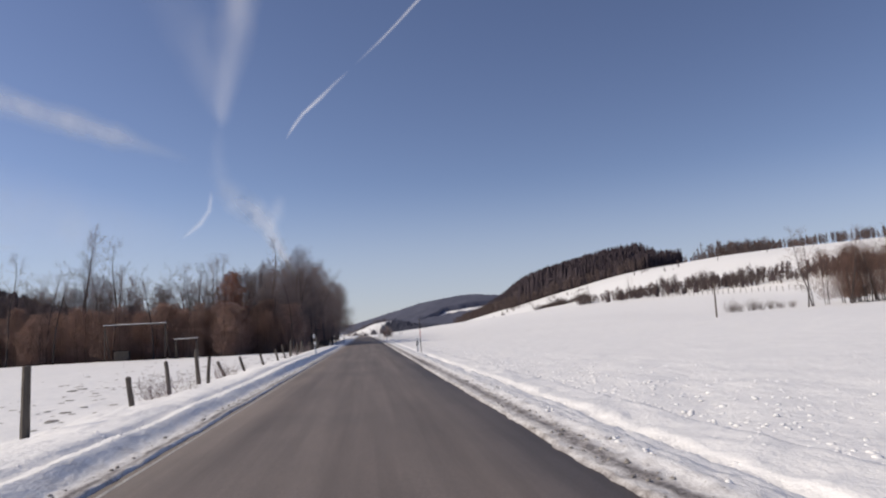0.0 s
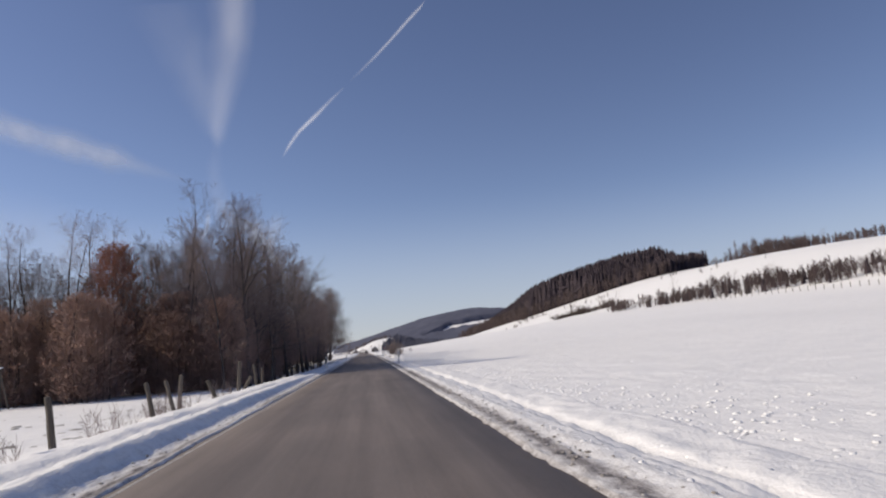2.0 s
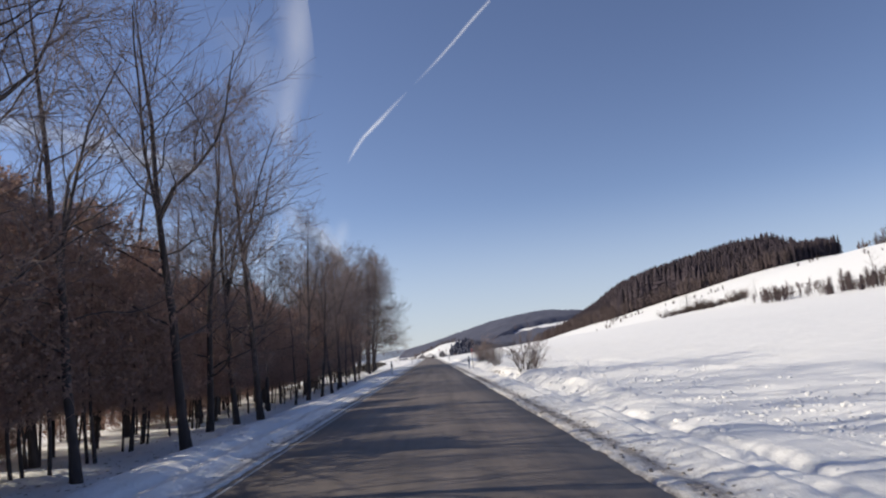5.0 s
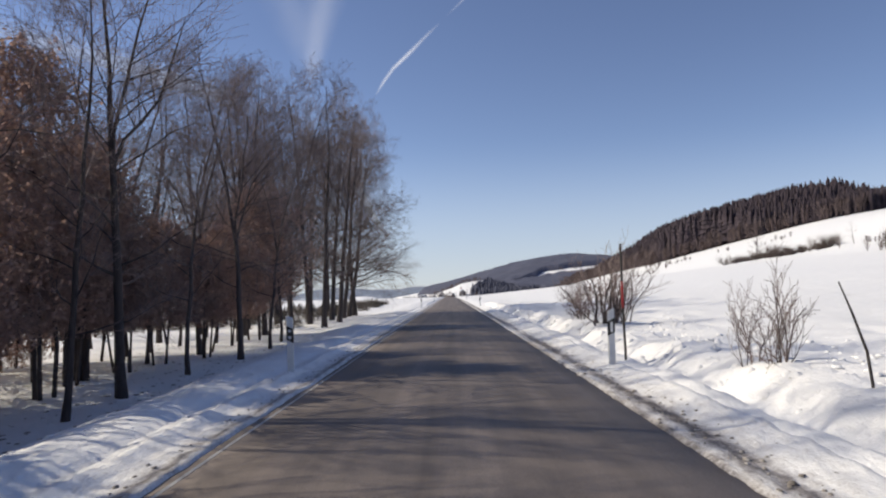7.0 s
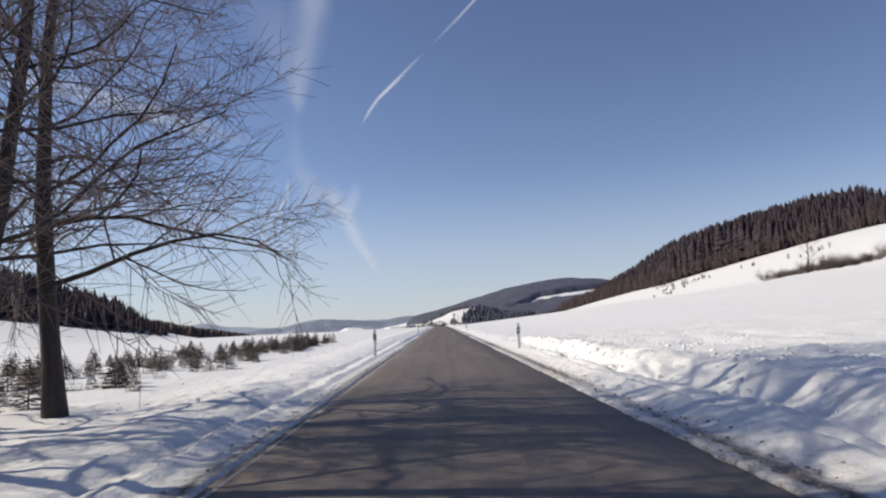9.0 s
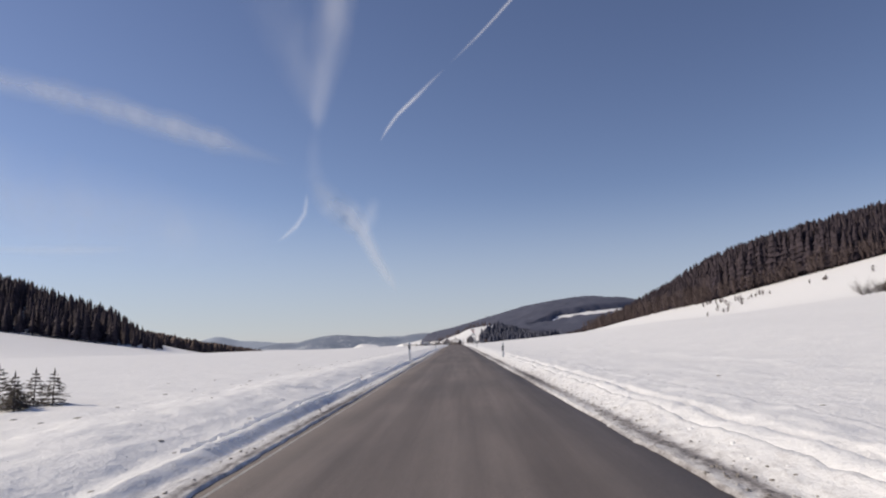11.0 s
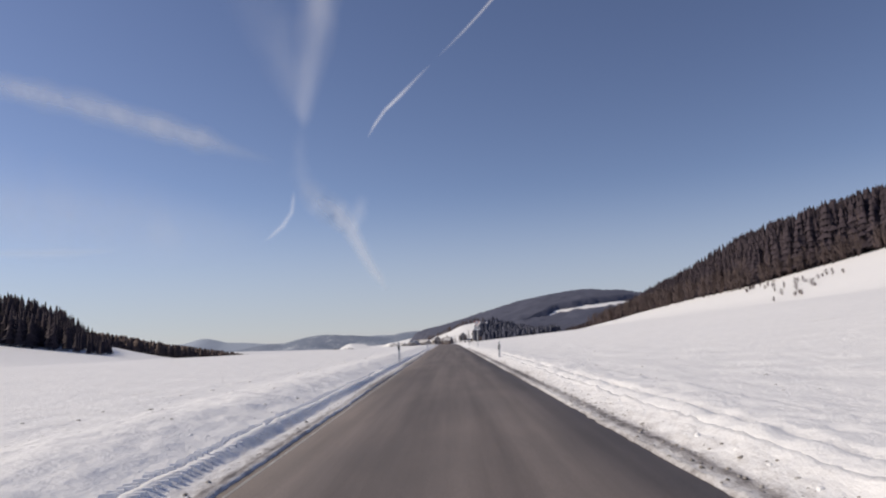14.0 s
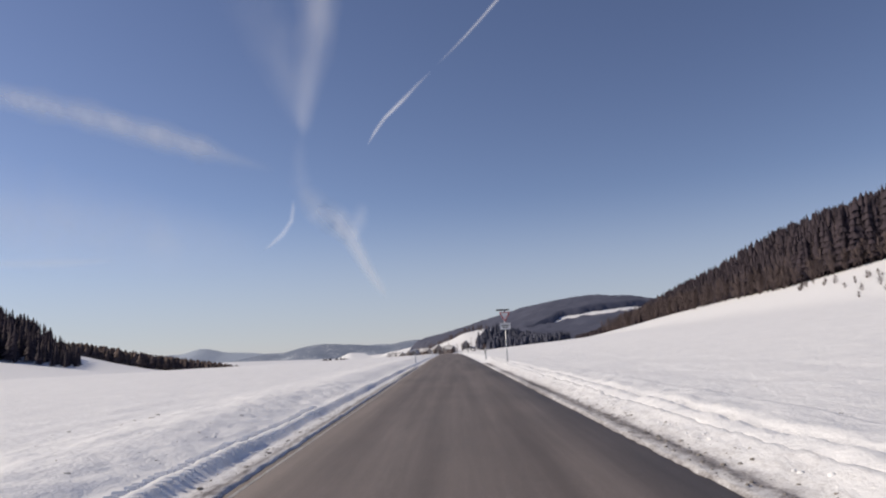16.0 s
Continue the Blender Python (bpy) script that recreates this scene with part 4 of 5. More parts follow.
# forests of spruce on the hill and across the field: too many to count
def forest(name, label, places, hmin, hmax, width, tiers, sides, material=SPRUCE, size=None):
    v, f = [], []
    for x, y in places:
        h = rng.uniform(hmin, hmax) * (size(x, y) if size else 1.0)
        spruce_mesh(v, f, x, y, ground(x, y) - 0.3, h, h * width * rng.uniform(0.7, 1.4), rng, tiers, sides)
    return tagged(mesh_part(name, v, f, material, smooth=True), label, "forest", kind="stuff")


def leafless(name, label, places, hmin, hmax, width, twigs, material, size=None, thin=0.05):
    """Leafless trees or bushes far off: a stem each and a fan of slivers for the boughs, too many to count."""
    v, f = [], []
    for x, y in places:
        h = rng.uniform(hmin, hmax) * (size(x, y) if size else 1.0)
        r = h * width * rng.uniform(0.75, 1.3)
        z = ground(x, y) - 0.2
        b = len(v)
        v += [(x - thin * 1.6, y, z), (x + thin * 1.6, y, z), (x + rng.uniform(-0.1, 0.1) * h, y, z + 0.9 * h)]
        f.append((b, b + 1, b + 2))
        for _ in range(twigs):
            q = rng.random()
            az = rng.uniform(0, 6.283)
            k = math.sqrt(rng.random())
            zz = z + h * (0.12 + 0.68 * q)
            reach = r * math.sin(math.pi * (0.22 + 0.68 * q)) * k
            px, py = x + 0.22 * reach * math.cos(az), y + 0.22 * reach * math.sin(az)
            tx, ty, tz = x + reach * math.cos(az) + rng.uniform(-0.1, 0.1) * r, y + reach * math.sin(az), zz + h * rng.uniform(0.12, 0.3)
            wx, wy = -math.sin(az) * thin, math.cos(az) * thin
            if abs(wx) < 0.5 * thin:
                wx = thin * 0.7
            b = len(v)
            v += [(px - wx, py - wy, zz), (px + wx, py + wy, zz), (tx, ty, tz)]
            f.append((b, b + 1, b + 2))
    return tagged(mesh_part(name, v, f, material), label, "leafless wood", kind="stuff")


def forest_edge(y):
    """The lower edge of the hill's forest."""
    return 186 - 0.72 * max(0.0, y - 430) if y < 520 else 121 - 0.11 * (y - 520)


hill = []
for _ in range(11000):
    y = rng.uniform(430, 800)
    x = forest_edge(y) + 6 * noise.noise((y * 0.05, 0.0, 0.0)) + 105 * rng.random() ** 1.3
    if x < 214 or y > 520:
        hill.append((x, y))

forest("spruce_forest", "dark spruce forest on the crest of the snowy hill", hill, 13, 18.5, 0.155, 9, 5, size=lambda x, y: 0.62 + 0.68 * smooth(450, 500, y) * smooth(112, 135, x) - 0.3 * smooth(545, 640, y))
mixed = []
for _ in range(700):
    y = rng.uniform(430, 720)
    mixed.append((forest_edge(y) + rng.uniform(-7, 10), y))
brow = [(203 + rng.gauss(0, 8), 345 + rng.gauss(0, 20)) for _ in range(260)] + [(196 + rng.gauss(0, 3), 290 - 0.8 * k) for k in range(90)]
leafless("brow_wood", "rounded leafless wood on the brow of the hill", brow, 7, 11, 0.34, 46, RED_WOOD, lambda x, y: 0.5 + 0.5 * math.exp(-((y - 345) / 26) ** 2), 0.10)
leafless("forest_edge", "reddish-brown leafless fringe of the hill forest", mixed, 6, 11, 0.3, 40, RED_WOOD, None, 0.12)
among = [(x, y) for x, y in hill if rng.random() < 0.2]
leafless("larches", "leafless brown larches among the spruces of the hill", among, 14, 18, 0.2, 30, RED_WOOD, lambda x, y: 0.62 + 0.68 * smooth(450, 500, y) * smooth(112, 135, x) - 0.3 * smooth(545, 640, y), 0.10)
left = []
for _ in range(1500):
    y = rng.uniform(612, 735)
    left.append((-(rng.uniform(0, 260) + 0.54 * (y - 286.0) + 7.0), y))
forest("spruce_wood", "dark spruce wood beyond the snowy field", left, 11, 22, 0.15, 8, 6, size=lambda x, y: 0.5 + 0.5 * smooth(0, 40, -x - 0.54 * (y - 286.0) - 5.0))
low = []
for _ in range(650):
    q = rng.random()
    low.append((-335 + 170 * q, rng.uniform(800, 840)))
forest("low_wood", "low brown wood behind the rise of the field", low, 8, 11, 0.42, 5, 7, RED_WOOD, size=lambda x, y: 0.45 + 0.75 * math.sin(math.pi * min(1.0, max(0.0, (x + 340) / 180))))


def canopy(name, label, cx, cy, rx, ry, clearing, step, height, material):
    """The closed crowns of a far wood, as one uneven sheet over the hill, with gaps where it is cleared."""
    nx, ny = int(2 * rx / step), int(2 * ry / step)
    inside = {}
    for j in range(ny):
        for i in range(nx):
            x, y = cx - rx + (i + 0.5) * step, cy - ry + (j + 0.5) * step
            wob = 0.10 * noise.noise((x * 0.02, y * 0.02, 1.0))
            inside[i, j] = ((x - cx) / rx) ** 2 + ((y - cy) / ry) ** 2 < 1 + wob and not clearing(x, y)
    v, f, index = [], [], {}
    for j in range(ny + 1):
        for i in range(nx + 1):
            near = [inside.get((i + a, j + b), False) for a in (-1, 0) for b in (-1, 0)]
            if any(near):
                x, y = cx - rx + i * step + rng.uniform(-0.3, 0.3) * step, cy - ry + j * step + rng.uniform(-0.3, 0.3) * step
                h = height * (1 + 0.25 * noise.noise((x * 0.03, y * 0.03, 2.0))) + rng.uniform(-1.3, 1.3) if all(near) else -0.6
                index[i, j] = len(v)
                v.append((x, y, ground(x, y) + h))
    for (i, j), on in inside.items():
        if on:
            f.append((index[i, j], index[i + 1, j], index[i + 1, j + 1], index[i, j + 1]))
    return tagged(mesh_part(name, v, f, material, smooth=True), label, "forest", kind="stuff")


canopy("far_forest", "distant wooded hill with a snowy clearing, blue with painted haze", 205, 1180, 260, 270,
       lambda x, y: 86 < x < 246 and 0 < y - 1030 - 0.30 * (x - 86) < (46 + 16 * noise.noise((x * 0.04, 0.0, 3.0))) * smooth(86, 130, x), 6.0, 7.0, HAZED_FAR_WOOD)


# ---------------------------------------------------------------- hedges, trees and copses on the right-hand slope
htree = bare_tree(500, 12.0, 0.2, 0.25, 1.0, "lone leafless tree beside the hedge on the slope", limbs=15, reach=0.36, kids=(0, 5, 6, 6))
htree.matrix_basis = pose(93.0, 334.0, ground(93.0, 334.0))
hedge_proto = [shrub(510 + k, h, 26, "leafless hedgerow bush on the snowy slope", name="hedge_bush", depth=1, fan=0.75, r=0.04, kids=(0, 12, 6, 6), material=HEDGE) for k, h in enumerate((3.2, 4.2, 2.6))]
for p in hedge_proto:
    tagged(p, group="hedgerow bushes on the slope")
hedge_xy = []
for k in range(84):
    hedge_xy.append((91 + rng.uniform(-1.5, 4.5) + 0.12 * k, 350 - 0.5 * k + rng.uniform(-2, 2)))
lone_xy = [(93, 430), (121, 425), (84, 424), (104, 476), (106, 446), (108, 455), (112, 500), (104, 492), (101, 455), (126, 398), (132, 392), (150, 350), (160, 330), (140, 300)]
scatter(hedge_proto, hedge_xy, 0.45, 1.15, 7)
lone_xy = [(x + rng.gauss(0, 2.5), y + rng.gauss(0, 3)) for x, y in lone_xy for _ in range(4)]
leafless("slope_bushes", "small leafless trees and bushes below the hill forest", lone_xy, 1.0, 2.8, 0.55, 55, RED_WOOD, None, 0.06)
slope_tree = [bare_tree(530 + k, h, 0.13, 0.25, 0.9, "leafless tree in the hedgerow on the slope", limbs=12, reach=0.34, kids=(0, 5, 5, 5)) for k, h in enumerate((7.5, 9.5))]
for p in slope_tree:
    tagged(p, group="hedgerow trees on the slope")
row = []
for k in range(560):
    q = rng.random()
    row.append((85.5 + 29 * q + 17 * rng.random() ** 1.3, 240 - 103 * q + rng.uniform(-3, 3)))
leafless("hedgerow_thicket", "belt of leafless young trees and bushes across the slope", row, 2.6, 5.8, 0.38, 60, RED_WOOD, lambda x, y: 0.8 + 0.6 * noise.noise((x * 0.11, y * 0.09, 6.0)), 0.045)
forest("hedgerow_spruces", "small dark spruces among the bushes of the slope", row[::9], 2.0, 4.0, 0.26, 6, 7)
row = [(87 + rng.gauss(0, 2.2), 256 + rng.gauss(0, 6)) for _ in range(40)]
leafless("hedgerow_thicket", "clump of leafless young trees and bushes on the slope", row, 2.5, 4.8, 0.4, 60, RED_WOOD, None, 0.05)
row = [(97 + rng.uniform(0, 12), 300 - 3.0 * k + rng.uniform(-2, 2)) for k in range(34)]
leafless("hedgerow_thicket", "scattered leafless bushes between the hedges of the slope", row, 1.5, 3.6, 0.5, 50, RED_WOOD, None, 0.05)
scatter(slope_tree, [(92, 226), (98, 205), (101, 190), (106, 172), (110, 158), (115, 145), (160, 250), (172, 232), (178, 210), (186, 190), (168, 262), (190, 172), (103, 300), (165, 300), (150, 270)], 0.7, 1.1)
copse = [bare_tree(550 + k, h, 0.09, 0.2, 0.55, "slender reddish leafless tree in a roadside copse", name="copse_tree", limbs=14, reach=0.26, kids=(0, 6, 6, 6), material=RED_TWIG) for k, h in enumerate((9.5, 8.0))]
for p in copse:
    tagged(p, group="trees of the copse on the slope")
copse_xy = [(66 + rng.uniform(0, 22), 84 + rng.uniform(-9, 12)) for _ in range(40)] + [(58.5, 84.0), (60.5, 86.0), (62.5, 88.5), (64.0, 83.0)]
scatter(copse, copse_xy, 0.75, 1.1)
red_brush = tagged(thicket_tree(556, 7.5, "young tree with dense reddish twigs in the copse", RED_TWIG, 1.9, 1400, 1.0), group="trees of the copse on the slope")
scatter([red_brush], [(64 + rng.uniform(0, 22), 82 + rng.uniform(-7, 14)) for _ in range(60)], 0.8, 1.15)
scatter([tagged(shrub(560, 1.8, 20, "low leafless bush on the snowy field", name="field_bush", depth=1, fan=0.7, r=0.024, kids=(0, 12, 6, 6), material=HEDGE), group="bushes on the field")],
        [(55.3, 97.4), (55.9, 96.4), (57.6, 96.0), (59.0, 95.5), (60.4, 95.2), (61.6, 94.6), (62.8, 94.0)], 0.6, 1.25)


# ---------------------------------------------------------------- roadside posts
def delineator(label, left):
    """A white roadside marker post with a slanted black band and reflectors."""
    root = tagged(new("delineator_post"), label, "marker post", "delineator posts along the road")
    bm = bmesh.new()
    # rounded triangular tube with a slanted top
    ring = [(-0.06, -0.03), (-0.045, -0.045), (0.045, -0.045), (0.06, -0.03), (0.03, 0.05), (-0.03, 0.05)]
    loops = []
    for z in (-0.35, 0.62, 0.87, 1.0):
        loops.append([bm.verts.new((x, y, z + (0.03 * (-1 if left else 1) * x / 0.06 if z > 0.9 else 0))) for x, y in ring])
    for a, b in zip(loops, loops[1:]):
        for k in range(6):
            bm.faces.new((a[k], a[(k + 1) % 6], b[(k + 1) % 6], b[k]))
    bm.faces.new(loops[-1])
    part("post", bm, WHITE_PLASTIC, root)
    bm = bmesh.new()
    sl = 0.035 * (1 if left else -1)
    rows = []
    for z in (0.60, 0.84):
        rows.append([bm.verts.new((x * 1.06, y * 1.06, z + sl * (-x) / 0.06)) for x, y in ring])
    for k in range(6):
        bm.faces.new((rows[0][k], rows[0][(k + 1) % 6], rows[1][(k + 1) % 6], rows[1][k]))
    part("band", bm, BLACK_PLASTIC, root, "slanted black band")
    if left:
        for z in (0.665, 0.775):
            bm = bmesh.new()
            bmesh.ops.create_cone(bm, cap_ends=True, segments=14, radius1=0.028, radius2=0.026, depth=0.012, matrix=pose(0, -0.053, z, 90))
            part("reflector", bm, REFLECTOR, root, "round pale reflector")
    else:
        bm = bmesh.new()
        box(bm, 0.042, 0.012, 0.17, pose(0.004, -0.053, 0.72), 0.003)
        part("reflector", bm, REFLECTOR, root, "upright pale reflector")
    return root


POST_L = delineator("white delineator post with black band and two round reflectors", True)
POST_R = delineator("white delineator post with black band and one bar reflector", False)
first = {}
for k in range(-1, 9):
    for src, u in ((POST_L, -2.64), (POST_R, 2.75 if k else 3.03)):
        y = 38.0 + 50.0 * k + ((1.6 if u < 0 else 0.7) if k == 0 else 0.0)
        x = u + centre(y)
        base = -0.08 + 0.14 * smooth(90, 190, y) + (0.17 if u < 0 else -0.13) * (1 - smooth(60, 90, y)) + (0.10 if u < 0 else -0.12) * smooth(200, 220, y) - (0.20 if u < 0 and k == 0 else 0.0)
        m = pose(x, y, road_z(y) + base, rng.uniform(-1.5, 1.5), rng.uniform(-2, 2), rng.uniform(-4, 4))
        if src not in first:
            first[src] = True
            src.matrix_basis = m
        else:
            copy_thing(src, m)


def snow_pole(x, y, height, label, paddle=False, lean=0.0):
    """A snow marker pole in dark wood with a red stretch; one carries a white oval paddle."""
    root = tagged(new("snow_pole"), label, "snow pole", "snow poles along the road")
    z0 = ground(x, y) - 0.3
    v, f = [], []
    n = 6
    cuts = [(0.0, 0.52, DARK_POLE, "pole"), (0.52, 0.72, RED_PAINT, "red_stretch"), (0.72, 1.0, DARK_POLE, "pole_top")]
    for a, b, mt, nm in cuts:
        v, f = [], []
        pts = [Vector((0.004 * math.sin(9 * q), 0, (height + 0.3) * q)) for q in [a + (b - a) * i / n for i in range(n + 1)]]
        tube(v, f, pts, [0.024 - 0.006 * (a + (b - a) * i / n) for i in range(n + 1)], 7)
        if b == 1.0:
            f.append(tuple(range(len(v) - 7, len(v))))
        mesh_part(nm, v, f, mt, root, smooth=True)
    if paddle:
        bm = bmesh.new()
        bmesh.ops.create_cone(bm, cap_ends=True, segments=20, radius1=0.072, radius2=0.068, depth=0.02, matrix=pose(0, -0.03, height + 0.22, 90) @ Matrix.Diagonal((1, 1.9, 1, 1)))
        bmesh.ops.bevel(bm, geom=bm.edges[:], offset=0.004, segments=1, affect="EDGES")
        part("paddle", bm, WHITE_PLASTIC, root, "white oval paddle")
    root.matrix_basis = pose(x, y, z0, 0, lean, 0)
    return root


snow_pole(3.24, 38.9, 1.98, "dark snow pole with a red stretch beside a marker post", lean=-1.0)
snow_pole(2.90, 138.2, 2.0, "dark snow pole with a red stretch beside a marker post", lean=-0.5)
snow_pole(-2.70, 39.85, 1.08, "short snow pole with a white oval paddle on top", True, -1.5)
v, f = [], []
tube(v, f, [Vector((0, 0, -0.2)), Vector((-0.06, 0, 0.35)), Vector((-0.16, 0.02, 0.7)), Vector((-0.27, 0.02, 1.0))], [0.016, 0.014, 0.011, 0.006], 6)
stick = tagged(mesh_part("bare_stick", v, f, DRY_WOOD, smooth=True), "thin bare stick leaning out of the snow bank", "stick")
stick.matrix_basis = pose(3.85, 132.9, ground(3.85, 132.9))


# fence posts along the meadow
def fence_post(seed, height, r):
    rng = random.Random(seed)
    v, f = [], []
    pts = [Vector((0, 0, -0.4))]
    for i in range(5):
        pts.append(pts[-1] + Vector((rng.uniform(-0.012, 0.012), rng.uniform(-0.012, 0.012), (height + 0.4) / 5)))
    tube(v, f, pts, [r * rng.uniform(0.88, 1.1) for _ in pts], 7)
    top = len(v) - 7
    v.append(pts[-1] + Vector((0, 0, 0.03)))
    for k in range(7):
        f.append((top + k, top + (k + 1) % 7, len(v) - 1))
    return mesh_part("fence_post", v, f, DRY_WOOD)


protos = [fence_post(600 + k, h, r) for k, (h, r) in enumerate(((1.0, 0.065), (0.85, 0.055), (1.1, 0.07), (0.64, 0.06)))]
G_FENCE = "weathered wooden fence posts along the meadow"
fence_rows = ((-5.0, 12.2, 4, 2), (-4.95, 16.8, -2, 3), (-4.85, 19.3, -8, 1), (-5.08, 23.3, -6, 2), (-4.85, 23.55, 2, 1), (-5.0, 26.9, -22, 3), (-4.9, 30.3, -16, 3), (-4.75, 34.6, -14, 3), (-4.55, 38.4, -12, 3), (-4.75, 43.3, -14, 1),
              (-4.75, 46.0, -3, 2), (-4.4, 47.6, -8, 1), (-4.5, 52.8, -12, 1), (-4.7, 55.2, -16, 1), (-5.2, 57.5, -4, 0), (-4.3, 58.4, -22, 3), (-4.3, 62.0, 3, 2), (-4.6, 64.6, 32, 3),
              (-4.6, 67.8, -4, 0), (-5.1, 72.6, -2, 1), (-5.3, 78.0, -3, 0))
seen = set()
for x, y, lean, k in fence_rows:
    ob = protos[k] if k not in seen else copy_thing(protos[k], Matrix())
    seen.add(k)
    ob.matrix_basis = pose(x, y, ground(x, y), rng.uniform(-5, 5), lean, rng.uniform(0, 360) if abs(lean) < 5 else 0)
    tagged(ob, "leaning weathered wooden fence post" if abs(lean) > 7 else "upright weathered wooden fence post in the snow", "fence post", G_FENCE)


# a pasture fence across the slope, below the belt of bushes
slope_post = tagged(fence_post(640, 1.15, 0.07), "thin wooden pasture fence post on the snowy slope", "fence post", "pasture fence posts on the slope")
for k in range(56):
    y = 262.0 - 2.15 * k
    x = 92.3 + 7.0 * smooth(205, 140, y) + 2.2 * smooth(215, 262, y) + rng.uniform(-0.15, 0.15)
    ob = slope_post if k == 0 else copy_thing(slope_post, Matrix())
    ob.matrix_basis = pose(x, y, ground(x, y), rng.uniform(-4, 4), rng.uniform(-5, 5), rng.uniform(0, 360))


# two timber frames with snow on their crossbars, on the meadow before the wood
def timber_frame(x0, x1, y, top, label, t=0.12, depth=1.2):
    root = tagged(new("timber_frame"), label, "frame", "timber frames on the meadow")
    w = x1 - x0
    z0 = ground((x0 + x1) / 2, y)
    h = top - z0
    for sx in (-w / 2, w / 2):
        bm = bmesh.new()
        box(bm, t, t, h + 0.4, pose(sx, 0, h / 2 - 0.2), 0.01)
        part("upright", bm, DRY_WOOD, root)
        bm = bmesh.new()
        ln = math.hypot(h, depth)
        box(bm, t * 0.8, t * 0.8, ln, pose(sx, depth / 2, h / 2 - 0.05, math.degrees(math.atan2(depth, h))), 0.01)
        part("brace", bm, DRY_WOOD, root)
    bm = bmesh.new()
    box(bm, w + 0.3, t, t, pose(0, 0, h + t / 2), 0.01)
    part("crossbar", bm, DRY_WOOD, root)
    bm = bmesh.new()
    box(bm, w + 0.26, t * 1.1, 0.06, pose(0, -0.01, h + t + 0.03), 0.02)
    part("snow_cap", bm, SNOW, root, "ridge of snow on the crossbar")
    root.matrix_basis = pose((x0 + x1) / 2, y, z0)


timber_frame(-25.3, -19.6, 70.6, 3.2, "tall timber frame with a snow-topped crossbar on the meadow", 0.10, 1.6)
timber_frame(-18.4, -16.4, 69.8, 1.55, "small timber frame with a snow-topped crossbar on the meadow", 0.07, 0.8)
bm = bmesh.new()
box(bm, 1.3, 0.9, 1.0, pose(0, 0, 0.5), 0.05)
crate = part("crate", bm, DRY_WOOD)
tagged(crate, "weathered wooden crate standing under the timber frame", "crate")
crate.matrix_basis = pose(-24.0, 71.6, ground(-24.0, 71.6) - 0.05, 0, 0, 12)

v, f = [], []
tube(v, f, [Vector((0, 0, -0.5)), Vector((0.03, 0, 1.7)), Vector((0.02, 0, 3.4))], [0.09, 0.08, 0.06], 8)
pole = tagged(mesh_part("wooden_pole", v, f, DRY_WOOD, smooth=True), "slim weathered wooden pole standing in the snowy field", "pole")
pole.matrix_basis = pose(34.25, 63.4, ground(34.25, 63.4))


# ---------------------------------------------------------------- the sign at the side road
def triangle(bm, side, y, thick, m, r=0.05):
    """A triangle with its point down, with cut corners."""
    h = side * math.sqrt(3) / 2
    pts = [(-side / 2 + r, h / 3), (side / 2 - r, h / 3), (side / 2 - r * 0.5, h / 3 - r * 0.87), (r * 0.5, -2 * h / 3 + r * 0.87), (-r * 0.5, -2 * h / 3 + r * 0.87), (-side / 2 + r * 0.5, h / 3 - r * 0.87)]
    a = [bm.verts.new(m @ Vector((x, y, z))) for x, z in pts]
    b = [bm.verts.new(m @ Vector((x, y + thick, z))) for x, z in pts]
    bm.faces.new(a)
    bm.faces.new(b[::-1])
    for k in range(6):
        n = (k + 1) % 6
        bm.faces.new((a[k], b[k], b[n], a[n]))
    bmesh.ops.recalc_face_normals(bm, faces=bm.faces[:])


def give_way_sign(x, y):
    root = tagged(new("give_way_sign"), "give-way sign with a plate below, on a grey post", "road sign")
    v, f = [], []
    tube(v, f, [Vector((0, 0, -0.4)), Vector((0, 0, 3.02))], [0.038, 0.038], 10)
    f.append(tuple(range(10, 20)))
    mesh_part("post", v, f, STEEL, root, smooth=True)
    bm = bmesh.new()
    triangle(bm, 0.66, -0.06, 0.02, pose(0, 0, 2.66))
    sign = part("sign_panel", bm, RED_PAINT, root, "red-rimmed triangle, point down")
    bm = bmesh.new()
    triangle(bm, 0.48, -0.066, 0.005, pose(0, 0, 2.665), 0.03)
    part("sign_face", bm, WHITE_PAINT, sign, "white triangle inside the red rim")
    bm = bmesh.new()
    box(bm, 0.60, 0.02, 0.36, pose(0, -0.05, 2.02), 0.006)
    plate = part("plate", bm, WHITE_PAINT, root, "pale rectangular plate")
    bm = bmesh.new()
    box(bm, 0.42, 0.004, 0.05, pose(0, -0.0625, 2.08))
    part("text_bar", bm, BLACK_PLASTIC, plate)
    bm = bmesh.new()
    box(bm, 0.34, 0.004, 0.05, pose(0, -0.0625, 1.97))
    part("text_bar", bm, BLACK_PLASTIC, plate)
    for z in (2.62, 2.02):
        bm = bmesh.new()
        box(bm, 0.10, 0.10, 0.05, pose(0, 0, z), 0.008)
        part("clamp", bm, STEEL, root)
    # the back of a second, sideways sign on top
    bm = bmesh.new()
    box(bm, 0.78, 0.02, 0.09, pose(-0.1, 0.0, 2.97), 0.004)
    part("name_board", bm, DARK_POLE, root, "dark board seen edge on")
    root.matrix_basis = pose(x, y, ground(x, y), 0, 0, 4)


give_way_sign(1.88, 325.0)


